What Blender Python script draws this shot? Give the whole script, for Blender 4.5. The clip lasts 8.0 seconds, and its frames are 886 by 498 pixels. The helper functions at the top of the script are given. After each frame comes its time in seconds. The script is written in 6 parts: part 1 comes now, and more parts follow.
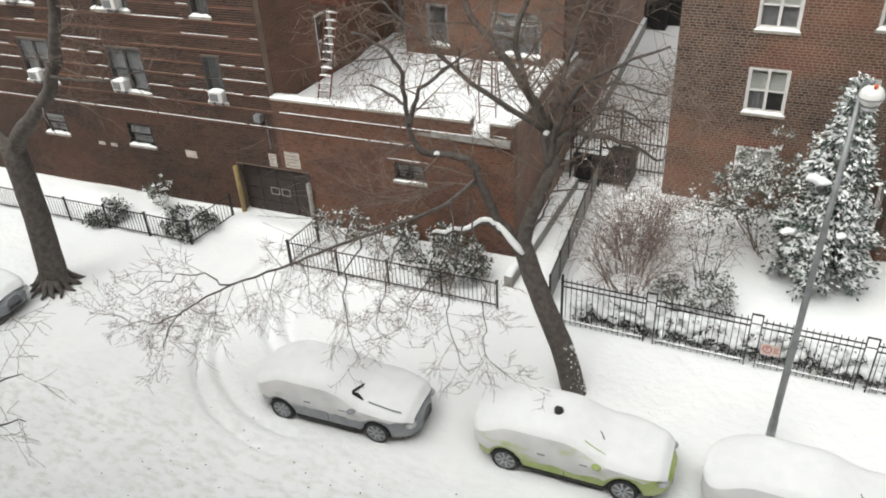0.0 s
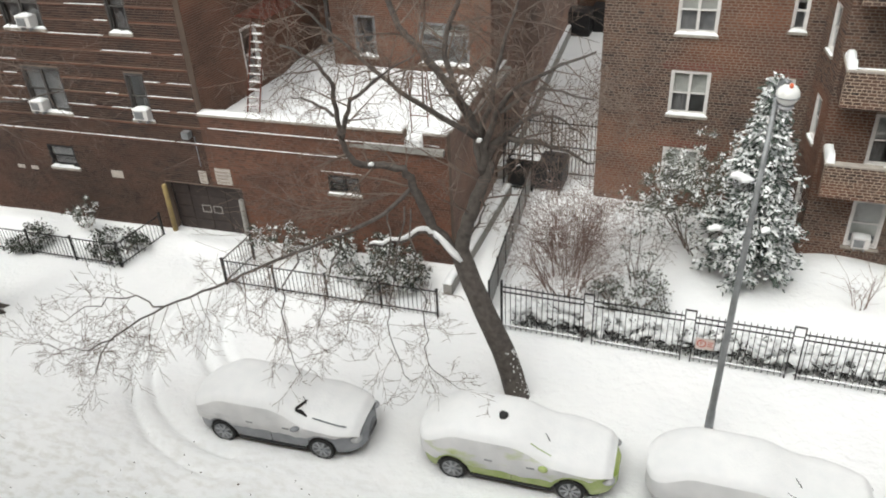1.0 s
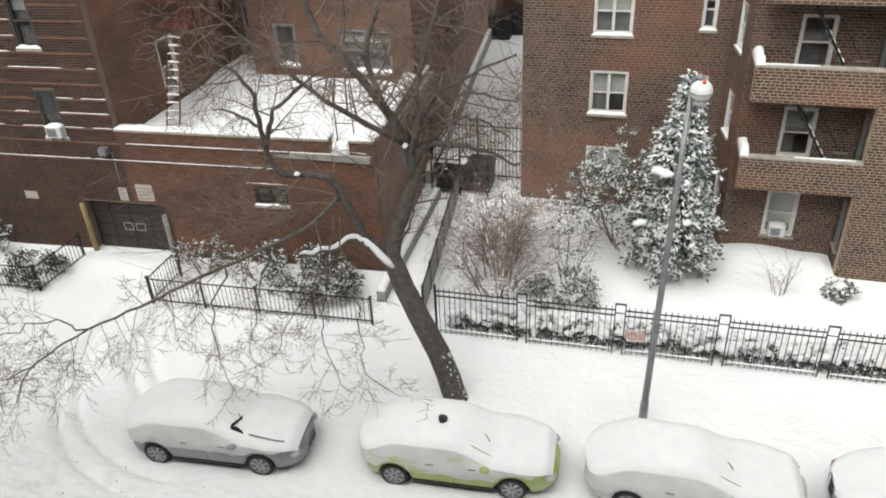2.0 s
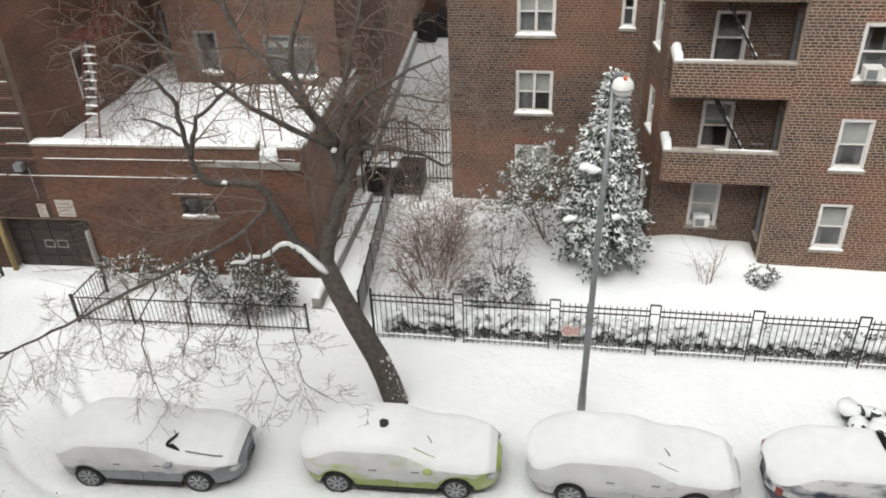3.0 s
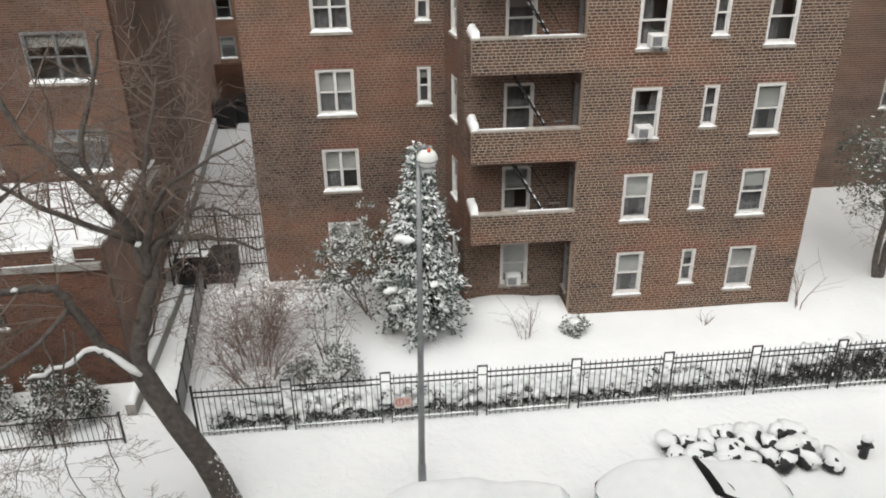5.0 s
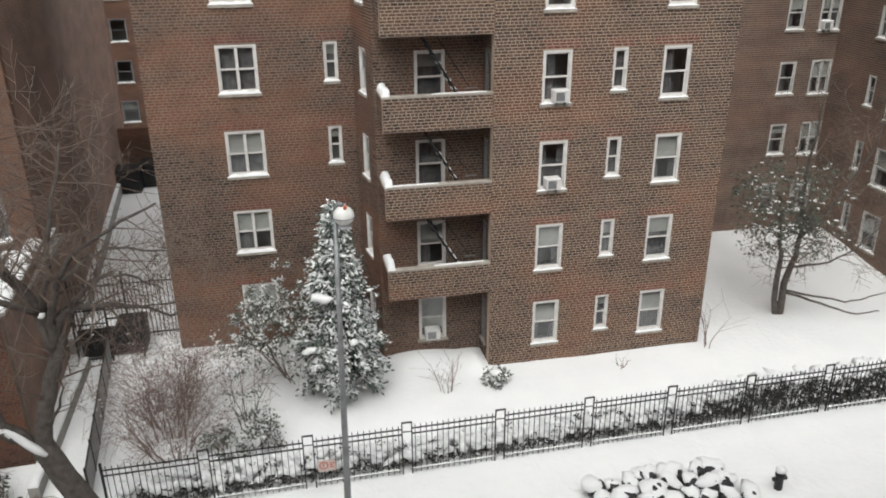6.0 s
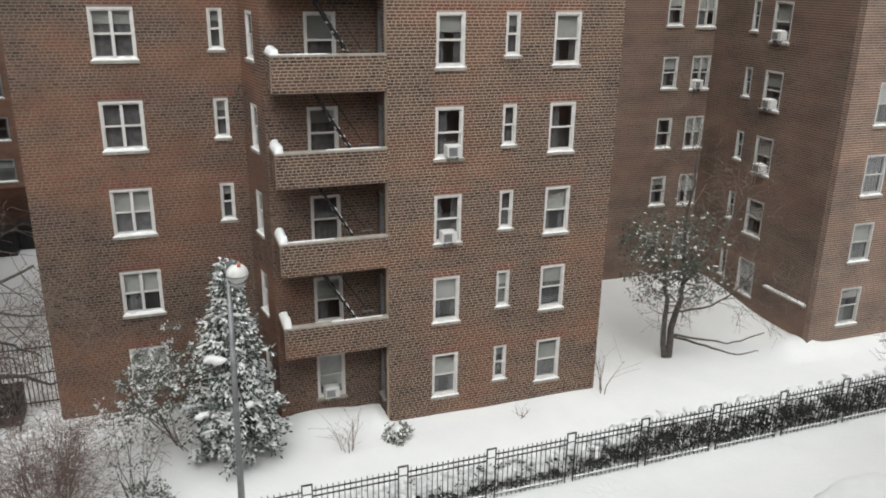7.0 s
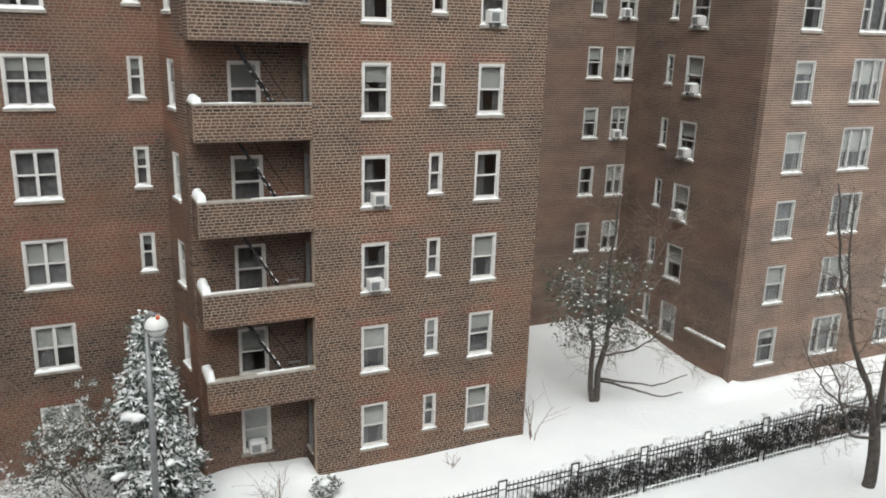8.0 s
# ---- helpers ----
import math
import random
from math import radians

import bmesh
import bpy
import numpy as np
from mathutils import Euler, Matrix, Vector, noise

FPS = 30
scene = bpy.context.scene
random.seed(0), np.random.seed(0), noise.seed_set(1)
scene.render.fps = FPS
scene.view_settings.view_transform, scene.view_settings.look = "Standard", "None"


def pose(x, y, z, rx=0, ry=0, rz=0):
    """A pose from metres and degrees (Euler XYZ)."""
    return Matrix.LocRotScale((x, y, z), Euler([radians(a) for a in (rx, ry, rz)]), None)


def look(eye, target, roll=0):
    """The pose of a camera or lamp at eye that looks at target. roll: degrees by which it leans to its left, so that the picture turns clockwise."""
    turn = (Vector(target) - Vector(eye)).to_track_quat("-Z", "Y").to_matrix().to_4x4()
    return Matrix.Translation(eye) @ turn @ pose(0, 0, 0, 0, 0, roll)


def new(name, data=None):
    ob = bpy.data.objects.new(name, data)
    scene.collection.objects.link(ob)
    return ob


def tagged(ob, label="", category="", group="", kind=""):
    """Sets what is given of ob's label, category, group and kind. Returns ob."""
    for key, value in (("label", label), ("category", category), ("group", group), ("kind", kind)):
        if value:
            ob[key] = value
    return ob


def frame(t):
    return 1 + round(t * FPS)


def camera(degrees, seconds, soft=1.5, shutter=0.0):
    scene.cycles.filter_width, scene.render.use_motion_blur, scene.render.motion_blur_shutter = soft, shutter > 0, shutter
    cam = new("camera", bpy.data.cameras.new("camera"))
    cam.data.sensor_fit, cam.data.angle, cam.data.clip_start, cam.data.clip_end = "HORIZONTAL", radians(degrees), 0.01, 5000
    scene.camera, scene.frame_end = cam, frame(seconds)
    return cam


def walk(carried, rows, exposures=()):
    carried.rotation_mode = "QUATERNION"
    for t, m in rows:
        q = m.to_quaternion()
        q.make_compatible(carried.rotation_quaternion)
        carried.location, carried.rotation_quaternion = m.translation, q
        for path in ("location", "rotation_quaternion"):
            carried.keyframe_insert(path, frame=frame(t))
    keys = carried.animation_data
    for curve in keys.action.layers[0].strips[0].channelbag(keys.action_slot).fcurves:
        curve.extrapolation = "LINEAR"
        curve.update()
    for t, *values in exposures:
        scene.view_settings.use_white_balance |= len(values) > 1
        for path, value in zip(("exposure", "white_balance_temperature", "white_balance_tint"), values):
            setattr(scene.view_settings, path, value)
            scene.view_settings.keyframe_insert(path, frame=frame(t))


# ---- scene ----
cam = camera(58.3, 8.0, 1.9)
PATH = [
    (0, (0.106, 0.047, 14.452), (-0.655, 1.546, 13.369), -3.5),
    (0.5, (0.087, 0.044, 14.448), (-0.588, 1.589, 13.371), -2.8),
    (1, (0.082, 0.04, 14.446), (-0.537, 1.612, 13.376), -3.1),
    (1.5, (0.09, 0.043, 14.442), (-0.449, 1.648, 13.378), -3.0),
    (3, (0.152, 0.05, 14.399), (-0.149, 1.717, 13.335), -2.3),
    (3.5, (0.172, 0.044, 14.395), (-0.034, 1.738, 13.353), -2.1),
    (4, (0.179, 0.041, 14.393), (0.088, 1.773, 13.397), -1.7),
    (4.5, (0.16, 0.046, 14.387), (0.196, 1.8, 13.427), -1.1),
    (6, (0.005, -0.003, 14.362), (0.38, 1.801, 13.582), -0.4),
    (6.5, (-0.013, -0.011, 14.356), (0.49, 1.784, 13.63), 0.3),
    (7, (-0.001, -0.017, 14.348), (0.635, 1.765, 13.698), 0.9),
    (7.5, (0.029, -0.021, 14.345), (0.762, 1.742, 13.747), 1.5),
    (8, (0.061, -0.019, 14.341), (0.872, 1.73, 13.81), 1.7),
]
walk(cam, [(t, look(eye, aim, roll)) for t, eye, aim, roll in PATH],
     [(0, 0.56, 6520, 4.5), (1.5, 0.53, 6520, 5), (3.5, 0.45, 6520, 5.5), (4.5, 0.38, 6520, 6), (6.0, 0.24, 6480, 6), (6.5, 0.19, 6450, 6), (7.5, 0.12, 6380, 4), (8, 0.29, 6350, 3.5)])


# ---- world and light ----
world = bpy.data.worlds.new("overcast_sky")
scene.world = world
world.use_nodes = True
wn, wl = world.node_tree.nodes, world.node_tree.links
sky = wn.new("ShaderNodeTexSky")
sky.sky_type, sky.sun_disc = "NISHITA", False
sky.sun_elevation, sky.sun_rotation = radians(50), radians(200)
sky.air_density, sky.dust_density = 1.0, 4.0
grey = wn.new("ShaderNodeHueSaturation")
grey.inputs["Saturation"].default_value = 0.18
wl.new(sky.outputs[0], grey.inputs["Color"])
wl.new(grey.outputs[0], wn["Background"].inputs[0])
wn["Background"].inputs[1].default_value = 0.15
sun = new("sun", bpy.data.lights.new("sun", "SUN"))
sun.data.energy, sun.data.angle, sun.data.color = 1.2, radians(70), (1.0, 0.97, 0.93)
sun.matrix_world = look((0, 0, 30), (2, 9, 0))


# ---- materials ----
def shader(name, colour, rough=0.8, metal=0.0):
    m = bpy.data.materials.new(name)
    m.use_nodes = True
    n = m.node_tree.nodes
    b = n["Principled BSDF"]
    b.inputs["Base Color"].default_value = (*colour, 1)
    b.inputs["Roughness"].default_value = rough
    b.inputs["Metallic"].default_value = metal
    b.inputs["Specular IOR Level"].default_value = 0.3
    return m, n, m.node_tree.links, b


def mixer(n, l, fac, a, b):
    x = n.new("ShaderNodeMix")
    x.data_type = "RGBA"
    for value, socket in ((fac, x.inputs[0]), (a, x.inputs[6]), (b, x.inputs[7])):
        if isinstance(value, tuple):
            socket.default_value = (*value, 1)
        elif isinstance(value, float):
            socket.default_value = value
        else:
            l.new(value, socket)
    return x.outputs[2]


def noisy(n, l, scale, lo, hi, detail=4.0, vector=None, kind="Object"):
    t = n.new("ShaderNodeTexNoise")
    t.inputs["Scale"].default_value, t.inputs["Detail"].default_value = scale, detail
    if vector is None:
        vector = n.new("ShaderNodeTexCoord").outputs[kind]
    l.new(vector, t.inputs["Vector"])
    r = n.new("ShaderNodeMapRange")
    r.inputs[1].default_value, r.inputs[2].default_value = lo, hi
    l.new(t.outputs["Fac"], r.inputs[0])
    return r.outputs[0]


def bumped(n, l, b, height, strength, distance):
    p = n.new("ShaderNodeBump")
    p.inputs["Strength"].default_value, p.inputs["Distance"].default_value = strength, distance
    l.new(height, p.inputs["Height"])
    l.new(p.outputs[0], b.inputs["Normal"])


def mottled(name, a, b_colour, scale, rough=0.8, metal=0.0, bump=0.3, depth=0.01, fine=6.0):
    m, n, l, b = shader(name, a, rough, metal)
    big = noisy(n, l, scale, 0.35, 0.68)
    l.new(mixer(n, l, big, a, b_colour), b.inputs["Base Color"])
    bumped(n, l, b, noisy(n, l, scale * fine, 0.2, 0.8), bump, depth)
    return m


def brickwork(name, a, c, red, mortar, row=0.083, length=0.235, joint=0.014):
    m, n, l, b = shader(name, a, 0.9)
    co = n.new("ShaderNodeTexCoord").outputs["Object"]
    s = n.new("ShaderNodeSeparateXYZ")
    l.new(co, s.inputs[0])
    add = n.new("ShaderNodeMath")
    l.new(s.outputs[0], add.inputs[0])
    l.new(s.outputs[1], add.inputs[1])
    v = n.new("ShaderNodeCombineXYZ")
    l.new(add.outputs[0], v.inputs[0])
    l.new(s.outputs[2], v.inputs[1])
    t = n.new("ShaderNodeTexBrick")
    t.offset, t.offset_frequency, t.squash, t.squash_frequency = 0.37, 3, 0.55, 2
    l.new(v.outputs[0], t.inputs["Vector"])
    for key, value in (("Scale", 1.0), ("Mortar Size", joint), ("Mortar Smooth", 0.3), ("Bias", -0.1), ("Brick Width", length), ("Row Height", row)):
        t.inputs[key].default_value = value
    t.inputs["Color1"].default_value = (*a, 1)
    t.inputs["Color2"].default_value = (*c, 1)
    t.inputs["Mortar"].default_value = (*mortar, 1)
    # bed joints run level and show more than the upright joints
    bed = n.new("ShaderNodeMath")
    bed.operation = "PINGPONG"
    bed.inputs[1].default_value = row / 2
    l.new(s.outputs[2], bed.inputs[0])
    line = n.new("ShaderNodeMapRange")
    line.inputs[1].default_value, line.inputs[2].default_value = joint * 1.15, joint * 0.55
    l.new(bed.outputs[0], line.inputs[0])
    up = n.new("ShaderNodeMath")
    up.operation = "MULTIPLY"
    up.inputs[1].default_value = 0.45
    l.new(t.outputs["Fac"], up.inputs[0])
    gap = n.new("ShaderNodeMath")
    gap.operation = "MAXIMUM"
    l.new(line.outputs[0], gap.inputs[0])
    l.new(up.outputs[0], gap.inputs[1])
    t.inputs["Mortar"].default_value = (*a, 1)
    stretch = n.new("ShaderNodeMapping")
    stretch.inputs["Scale"].default_value = (0.6, 0.6, 1.3)
    l.new(co, stretch.inputs[0])
    patch = noisy(n, l, 0.33, 0.42, 0.62, 5.0, stretch.outputs[0])
    col = mixer(n, l, patch, t.outputs["Color"], mixer(n, l, 0.68, t.outputs["Color"], red))
    col = mixer(n, l, gap.outputs[0], col, mortar)
    soot = noisy(n, l, 0.8, 0.3, 0.7, 6.0, stretch.outputs[0])
    x = n.new("ShaderNodeMix")
    x.data_type, x.blend_type = "RGBA", "MULTIPLY"
    x.inputs[0].default_value = 1.0
    l.new(col, x.inputs[6])
    l.new(mixer(n, l, soot, (0.66, 0.67, 0.70), (1.12, 1.08, 1.05)), x.inputs[7])
    l.new(x.outputs[2], b.inputs["Base Color"])
    inv = n.new("ShaderNodeMath")
    inv.operation = "SUBTRACT"
    inv.inputs[0].default_value = 1.0
    l.new(gap.outputs[0], inv.inputs[1])
    bumped(n, l, b, inv.outputs[0], 0.5, 0.01)
    return m


def brick_pieces(name, tones, warm, warm_share=0.6):
    """Bricks that differ one by one, with broad warmer and greyer patches over the wall."""
    m, n, l, b = shader(name, tones[0], 0.9)
    geo, info = n.new("ShaderNodeNewGeometry"), n.new("ShaderNodeObjectInfo")
    add, part_of = n.new("ShaderNodeMath"), n.new("ShaderNodeMath")
    part_of.operation = "FRACT"
    l.new(geo.outputs["Random Per Island"], add.inputs[0])
    l.new(info.outputs["Random"], add.inputs[1])
    l.new(add.outputs[0], part_of.inputs[0])
    ramp = n.new("ShaderNodeValToRGB")
    e = ramp.color_ramp.elements
    while len(e) < len(tones):
        e.new(0.5)
    for i, c in enumerate(tones):
        e[i].position, e[i].color = i / (len(tones) - 1), (*c, 1)
    l.new(part_of.outputs[0], ramp.inputs[0])
    stretch = n.new("ShaderNodeMapping")
    stretch.inputs["Scale"].default_value = (0.6, 0.6, 1.2)
    l.new(geo.outputs["Position"], stretch.inputs[0])
    patch = noisy(n, l, 0.42, 0.47, 0.63, 5.0, stretch.outputs[0])
    col = mixer(n, l, patch, ramp.outputs[0], mixer(n, l, warm_share, ramp.outputs[0], warm))
    soot = noisy(n, l, 0.75, 0.3, 0.7, 6.0, stretch.outputs[0])
    x = n.new("ShaderNodeMix")
    x.data_type, x.blend_type = "RGBA", "MULTIPLY"
    x.inputs[0].default_value = 1.0
    l.new(col, x.inputs[6])
    l.new(mixer(n, l, soot, (0.72, 0.75, 0.80), (1.15, 1.10, 1.05)), x.inputs[7])
    l.new(x.outputs[2], b.inputs["Base Color"])
    bumped(n, l, b, noisy(n, l, 45.0, 0.2, 0.8, 5.0, geo.outputs["Position"]), 0.5, 0.004)
    return m


def clear_glass(name):
    m = bpy.data.materials.new(name)
    m.use_nodes = True
    n, l = m.node_tree.nodes, m.node_tree.links
    n.remove(n["Principled BSDF"])
    see, gloss, mix, fres = (n.new("ShaderNode" + k) for k in ("BsdfTransparent", "BsdfGlossy", "MixShader", "Fresnel"))
    see.inputs[0].default_value = (0.72, 0.76, 0.78, 1)
    gloss.inputs["Roughness"].default_value = 0.04
    fres.inputs[0].default_value = 2.1
    l.new(fres.outputs[0], mix.inputs[0])
    l.new(see.outputs[0], mix.inputs[1])
    l.new(gloss.outputs[0], mix.inputs[2])
    l.new(mix.outputs[0], n["Material Output"].inputs[0])
    return m


BRICK = brickwork("brown_brick", (0.20, 0.138, 0.11), (0.07, 0.053, 0.047), (0.29, 0.122, 0.068), (0.34, 0.285, 0.235))
BRICK_RED = brickwork("red_brick", (0.16, 0.087, 0.063), (0.075, 0.045, 0.036), (0.19, 0.078, 0.05), (0.20, 0.145, 0.11), 0.075)
# The same brick in two tones: front lifted for haze, courtyard walls darkened for shade.
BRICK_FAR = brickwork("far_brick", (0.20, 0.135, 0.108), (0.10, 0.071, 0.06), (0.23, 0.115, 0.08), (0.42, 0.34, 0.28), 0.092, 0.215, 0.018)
BRICK_COURT_SHADED = brickwork("shaded_court_brick", (0.155, 0.105, 0.085), (0.08, 0.058, 0.05), (0.19, 0.095, 0.068), (0.27, 0.215, 0.175), 0.092, 0.215, 0.018)
BRICK_SIDE = brickwork("faded_side_brick", (0.30, 0.20, 0.165), (0.20, 0.135, 0.11), (0.32, 0.185, 0.14), (0.34, 0.27, 0.22), 0.08)
BROWN_BRICKS = brick_pieces("brown_bricks", ((0.055, 0.04, 0.036), (0.10, 0.066, 0.052), (0.135, 0.083, 0.062), (0.12, 0.085, 0.07), (0.165, 0.10, 0.073), (0.10, 0.07, 0.058)), (0.245, 0.106, 0.062))
LINTEL_BRICKS = brick_pieces("lintel_bricks", ((0.13, 0.06, 0.048), (0.20, 0.085, 0.065), (0.16, 0.07, 0.055)), (0.24, 0.09, 0.06), 0.4)
RED_BRICKS = brick_pieces("red_bricks", ((0.09, 0.05, 0.039), (0.14, 0.073, 0.053), (0.175, 0.09, 0.063), (0.11, 0.067, 0.052)), (0.22, 0.092, 0.053), 0.5)
TOWER_BRICKS = brick_pieces("dark_red_bricks", ((0.042, 0.028, 0.024), (0.068, 0.043, 0.034), (0.085, 0.05, 0.038), (0.054, 0.038, 0.032)), (0.105, 0.052, 0.036), 0.5)
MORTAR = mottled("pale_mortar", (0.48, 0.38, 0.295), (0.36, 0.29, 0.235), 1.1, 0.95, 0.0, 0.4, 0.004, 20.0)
# Mortar of the set-back walls: darkened for their shade as well as for soot.
MORTAR_SOOTY_SHADED = mottled("shaded_sooty_mortar", (0.31, 0.25, 0.205), (0.20, 0.165, 0.14), 0.8, 0.95, 0.0, 0.4, 0.004, 20.0)
MORTAR_RED = mottled("grey_mortar", (0.22, 0.165, 0.13), (0.15, 0.115, 0.095), 1.1, 0.95, 0.0, 0.4, 0.004, 20.0)
SNOW = mottled("snow", (0.86, 0.87, 0.88), (0.80, 0.81, 0.83), 1.7, 0.75, 0.0, 0.35, 0.02)
SNOW_CLEAN = mottled("fresh_snow", (0.87, 0.875, 0.88), (0.83, 0.84, 0.85), 3.0, 0.8, 0.0, 0.3, 0.015)
BRONZE = mottled("dark_bronze_frame", (0.10, 0.093, 0.088), (0.065, 0.06, 0.057), 5.0, 0.5, 0.2, 0.1, 0.002)
DULL_WHITE = mottled("weathered_white_paint", (0.58, 0.57, 0.55), (0.46, 0.455, 0.44), 5.0, 0.6, 0.0, 0.1, 0.002)
WHITE = mottled("white_paint", (0.72, 0.70, 0.68), (0.62, 0.60, 0.585), 5.0, 0.5, 0.0, 0.1, 0.002)
STONE = mottled("pale_stone", (0.42, 0.38, 0.335), (0.30, 0.27, 0.24), 3.0, 0.85, 0.0, 0.3, 0.004)
CONCRETE = mottled("concrete", (0.36, 0.345, 0.32), (0.25, 0.24, 0.225), 2.0, 0.9, 0.0, 0.4, 0.006)
IRON = mottled("black_iron", (0.022, 0.022, 0.024), (0.04, 0.038, 0.036), 9.0, 0.5, 0.3, 0.2, 0.002)
RUSTY = mottled("red_oxide_iron", (0.17, 0.05, 0.035), (0.10, 0.04, 0.03), 6.0, 0.7, 0.2, 0.3, 0.003)
STEEL = mottled("galvanised_steel", (0.30, 0.31, 0.32), (0.22, 0.225, 0.23), 4.0, 0.5, 0.5, 0.1, 0.002)
GLASS = clear_glass("window_glass")
DARK = mottled("dim_room", (0.36, 0.35, 0.34), (0.26, 0.255, 0.25), 1.0, 0.9)
BLIND = mottled("pale_blind", (0.76, 0.74, 0.69), (0.64, 0.625, 0.59), 3.0, 0.8)
CURTAIN = mottled("grey_curtain", (0.34, 0.32, 0.32), (0.20, 0.19, 0.195), 5.0, 0.9)
PLASTER = mottled("stained_plaster", (0.33, 0.29, 0.26), (0.24, 0.20, 0.18), 1.5, 0.9)


# ---- building blocks ----
def box(bm, x0, x1, y0, y1, z0, z1):
    v = [bm.verts.new((x, y, z)) for z in (z0, z1) for y in (y0, y1) for x in (x0, x1)]
    for f in ((0, 2, 3, 1), (4, 5, 7, 6), (0, 1, 5, 4), (2, 6, 7, 3), (0, 4, 6, 2), (1, 3, 7, 5)):
        bm.faces.new([v[i] for i in f])


def to_mesh(name, bm, material, smooth=False):
    me = bpy.data.meshes.new(name)
    bm.to_mesh(me)
    bm.free()
    me.materials.append(material)
    if smooth:
        me.polygons.foreach_set("use_smooth", [True] * len(me.polygons))
    return me


def part(name, bm, material, parent=None, label="", m=None, smooth=False):
    """Links a bmesh or a finished mesh as one object under parent."""
    me = bm if isinstance(bm, bpy.types.Mesh) else to_mesh(name, bm, material, smooth)
    ob = new(name, me)
    if parent:
        ob.parent = parent
    if m is not None:
        ob.matrix_basis = m
    if label:
        ob["label"] = label
    return ob


def empty(name, m, label, category, group="", kind=""):
    ob = new(name)
    ob.matrix_basis = m
    return tagged(ob, label, category, group, kind)


def boxes(*dims):
    bm = bmesh.new()
    for d in dims:
        box(bm, *d)
    return bm


CACHE = {}


def cached(key, make):
    if key not in CACHE:
        CACHE[key] = make()
    return CACHE[key]


def tube(bm, points, radii, sides=6):
    """A tapered tube along points."""
    pts = [Vector(p) for p in points]
    rings = []
    side = None
    for i, p in enumerate(pts):
        d = (pts[min(i + 1, len(pts) - 1)] - pts[max(i - 1, 0)]).normalized()
        if side is None:
            side = d.orthogonal().normalized()
        else:
            side = (side - d * side.dot(d)).normalized()
        up = d.cross(side)
        rings.append([bm.verts.new(p + (side * math.cos(a) + up * math.sin(a)) * radii[i]) for a in (2 * math.pi * k / sides for k in range(sides))])
    for a, b in zip(rings, rings[1:]):
        for k in range(sides):
            bm.faces.new((a[k], a[(k + 1) % sides], b[(k + 1) % sides], b[k]))
    if sides > 2:
        bm.faces.new(rings[0][::-1])
        bm.faces.new(rings[-1])


def frame_of(p0, p1):
    """Local frame of a wall: x along it, y into the building."""
    ang = math.degrees(math.atan2(p1[1] - p0[1], p1[0] - p0[0]))
    return pose(p0[0], p0[1], 0, 0, 0, ang), math.hypot(p1[0] - p0[0], p1[1] - p0[1])


def wall(name, parent, p0, p1, z0, z1, holes=(), material=None, thick=0.3, label=""):
    """A wall from p0 to p1 with openings (u0, u1, z0, z1) cut through it."""
    m, length = frame_of(p0, p1)
    us = sorted({0.0, length, *(u for h in holes for u in h[:2])})
    zs = sorted({z0, z1, *(z for h in holes for z in h[2:])})
    nu, nz = len(us) - 1, len(zs) - 1
    solid = np.ones((nu + 2, nz + 2), bool)
    solid[0], solid[-1], solid[:, 0], solid[:, -1] = False, False, False, False
    for i in range(nu):
        for k in range(nz):
            u, z = (us[i] + us[i + 1]) / 2, (zs[k] + zs[k + 1]) / 2
            if any(h[0] < u < h[1] and h[2] < z < h[3] for h in holes):
                solid[i + 1, k + 1] = False
    bm = bmesh.new()
    made = {}

    def v(i, j, k):
        if (i, j, k) not in made:
            made[i, j, k] = bm.verts.new((us[i], j * thick, zs[k]))
        return made[i, j, k]

    for i in range(nu):
        for k in range(nz):
            if not solid[i + 1, k + 1]:
                continue
            bm.faces.new((v(i, 0, k), v(i + 1, 0, k), v(i + 1, 0, k + 1), v(i, 0, k + 1)))
            bm.faces.new((v(i, 1, k), v(i, 1, k + 1), v(i + 1, 1, k + 1), v(i + 1, 1, k)))
            if not solid[i, k + 1]:
                bm.faces.new((v(i, 0, k), v(i, 0, k + 1), v(i, 1, k + 1), v(i, 1, k)))
            if not solid[i + 2, k + 1]:
                bm.faces.new((v(i + 1, 0, k), v(i + 1, 1, k), v(i + 1, 1, k + 1), v(i + 1, 0, k + 1)))
            if not solid[i + 1, k]:
                bm.faces.new((v(i, 0, k), v(i, 1, k), v(i + 1, 1, k), v(i + 1, 0, k)))
            if not solid[i + 1, k + 2]:
                bm.faces.new((v(i, 0, k + 1), v(i + 1, 0, k + 1), v(i + 1, 1, k + 1), v(i, 1, k + 1)))
    return part(name, bm, material or BRICK, parent, label, inside(parent, m) if parent else m)


BRICK_FACES = ((0, 1, 3, 2), (0, 4, 5, 1), (2, 3, 7, 6), (0, 2, 6, 4), (1, 5, 7, 3))


def brick_corners(u0, u1, z0, z1, proud):
    return [(u, y, z) for y in (-proud, 0.001) for z in (z0, z1) for u in (u0, u1)]


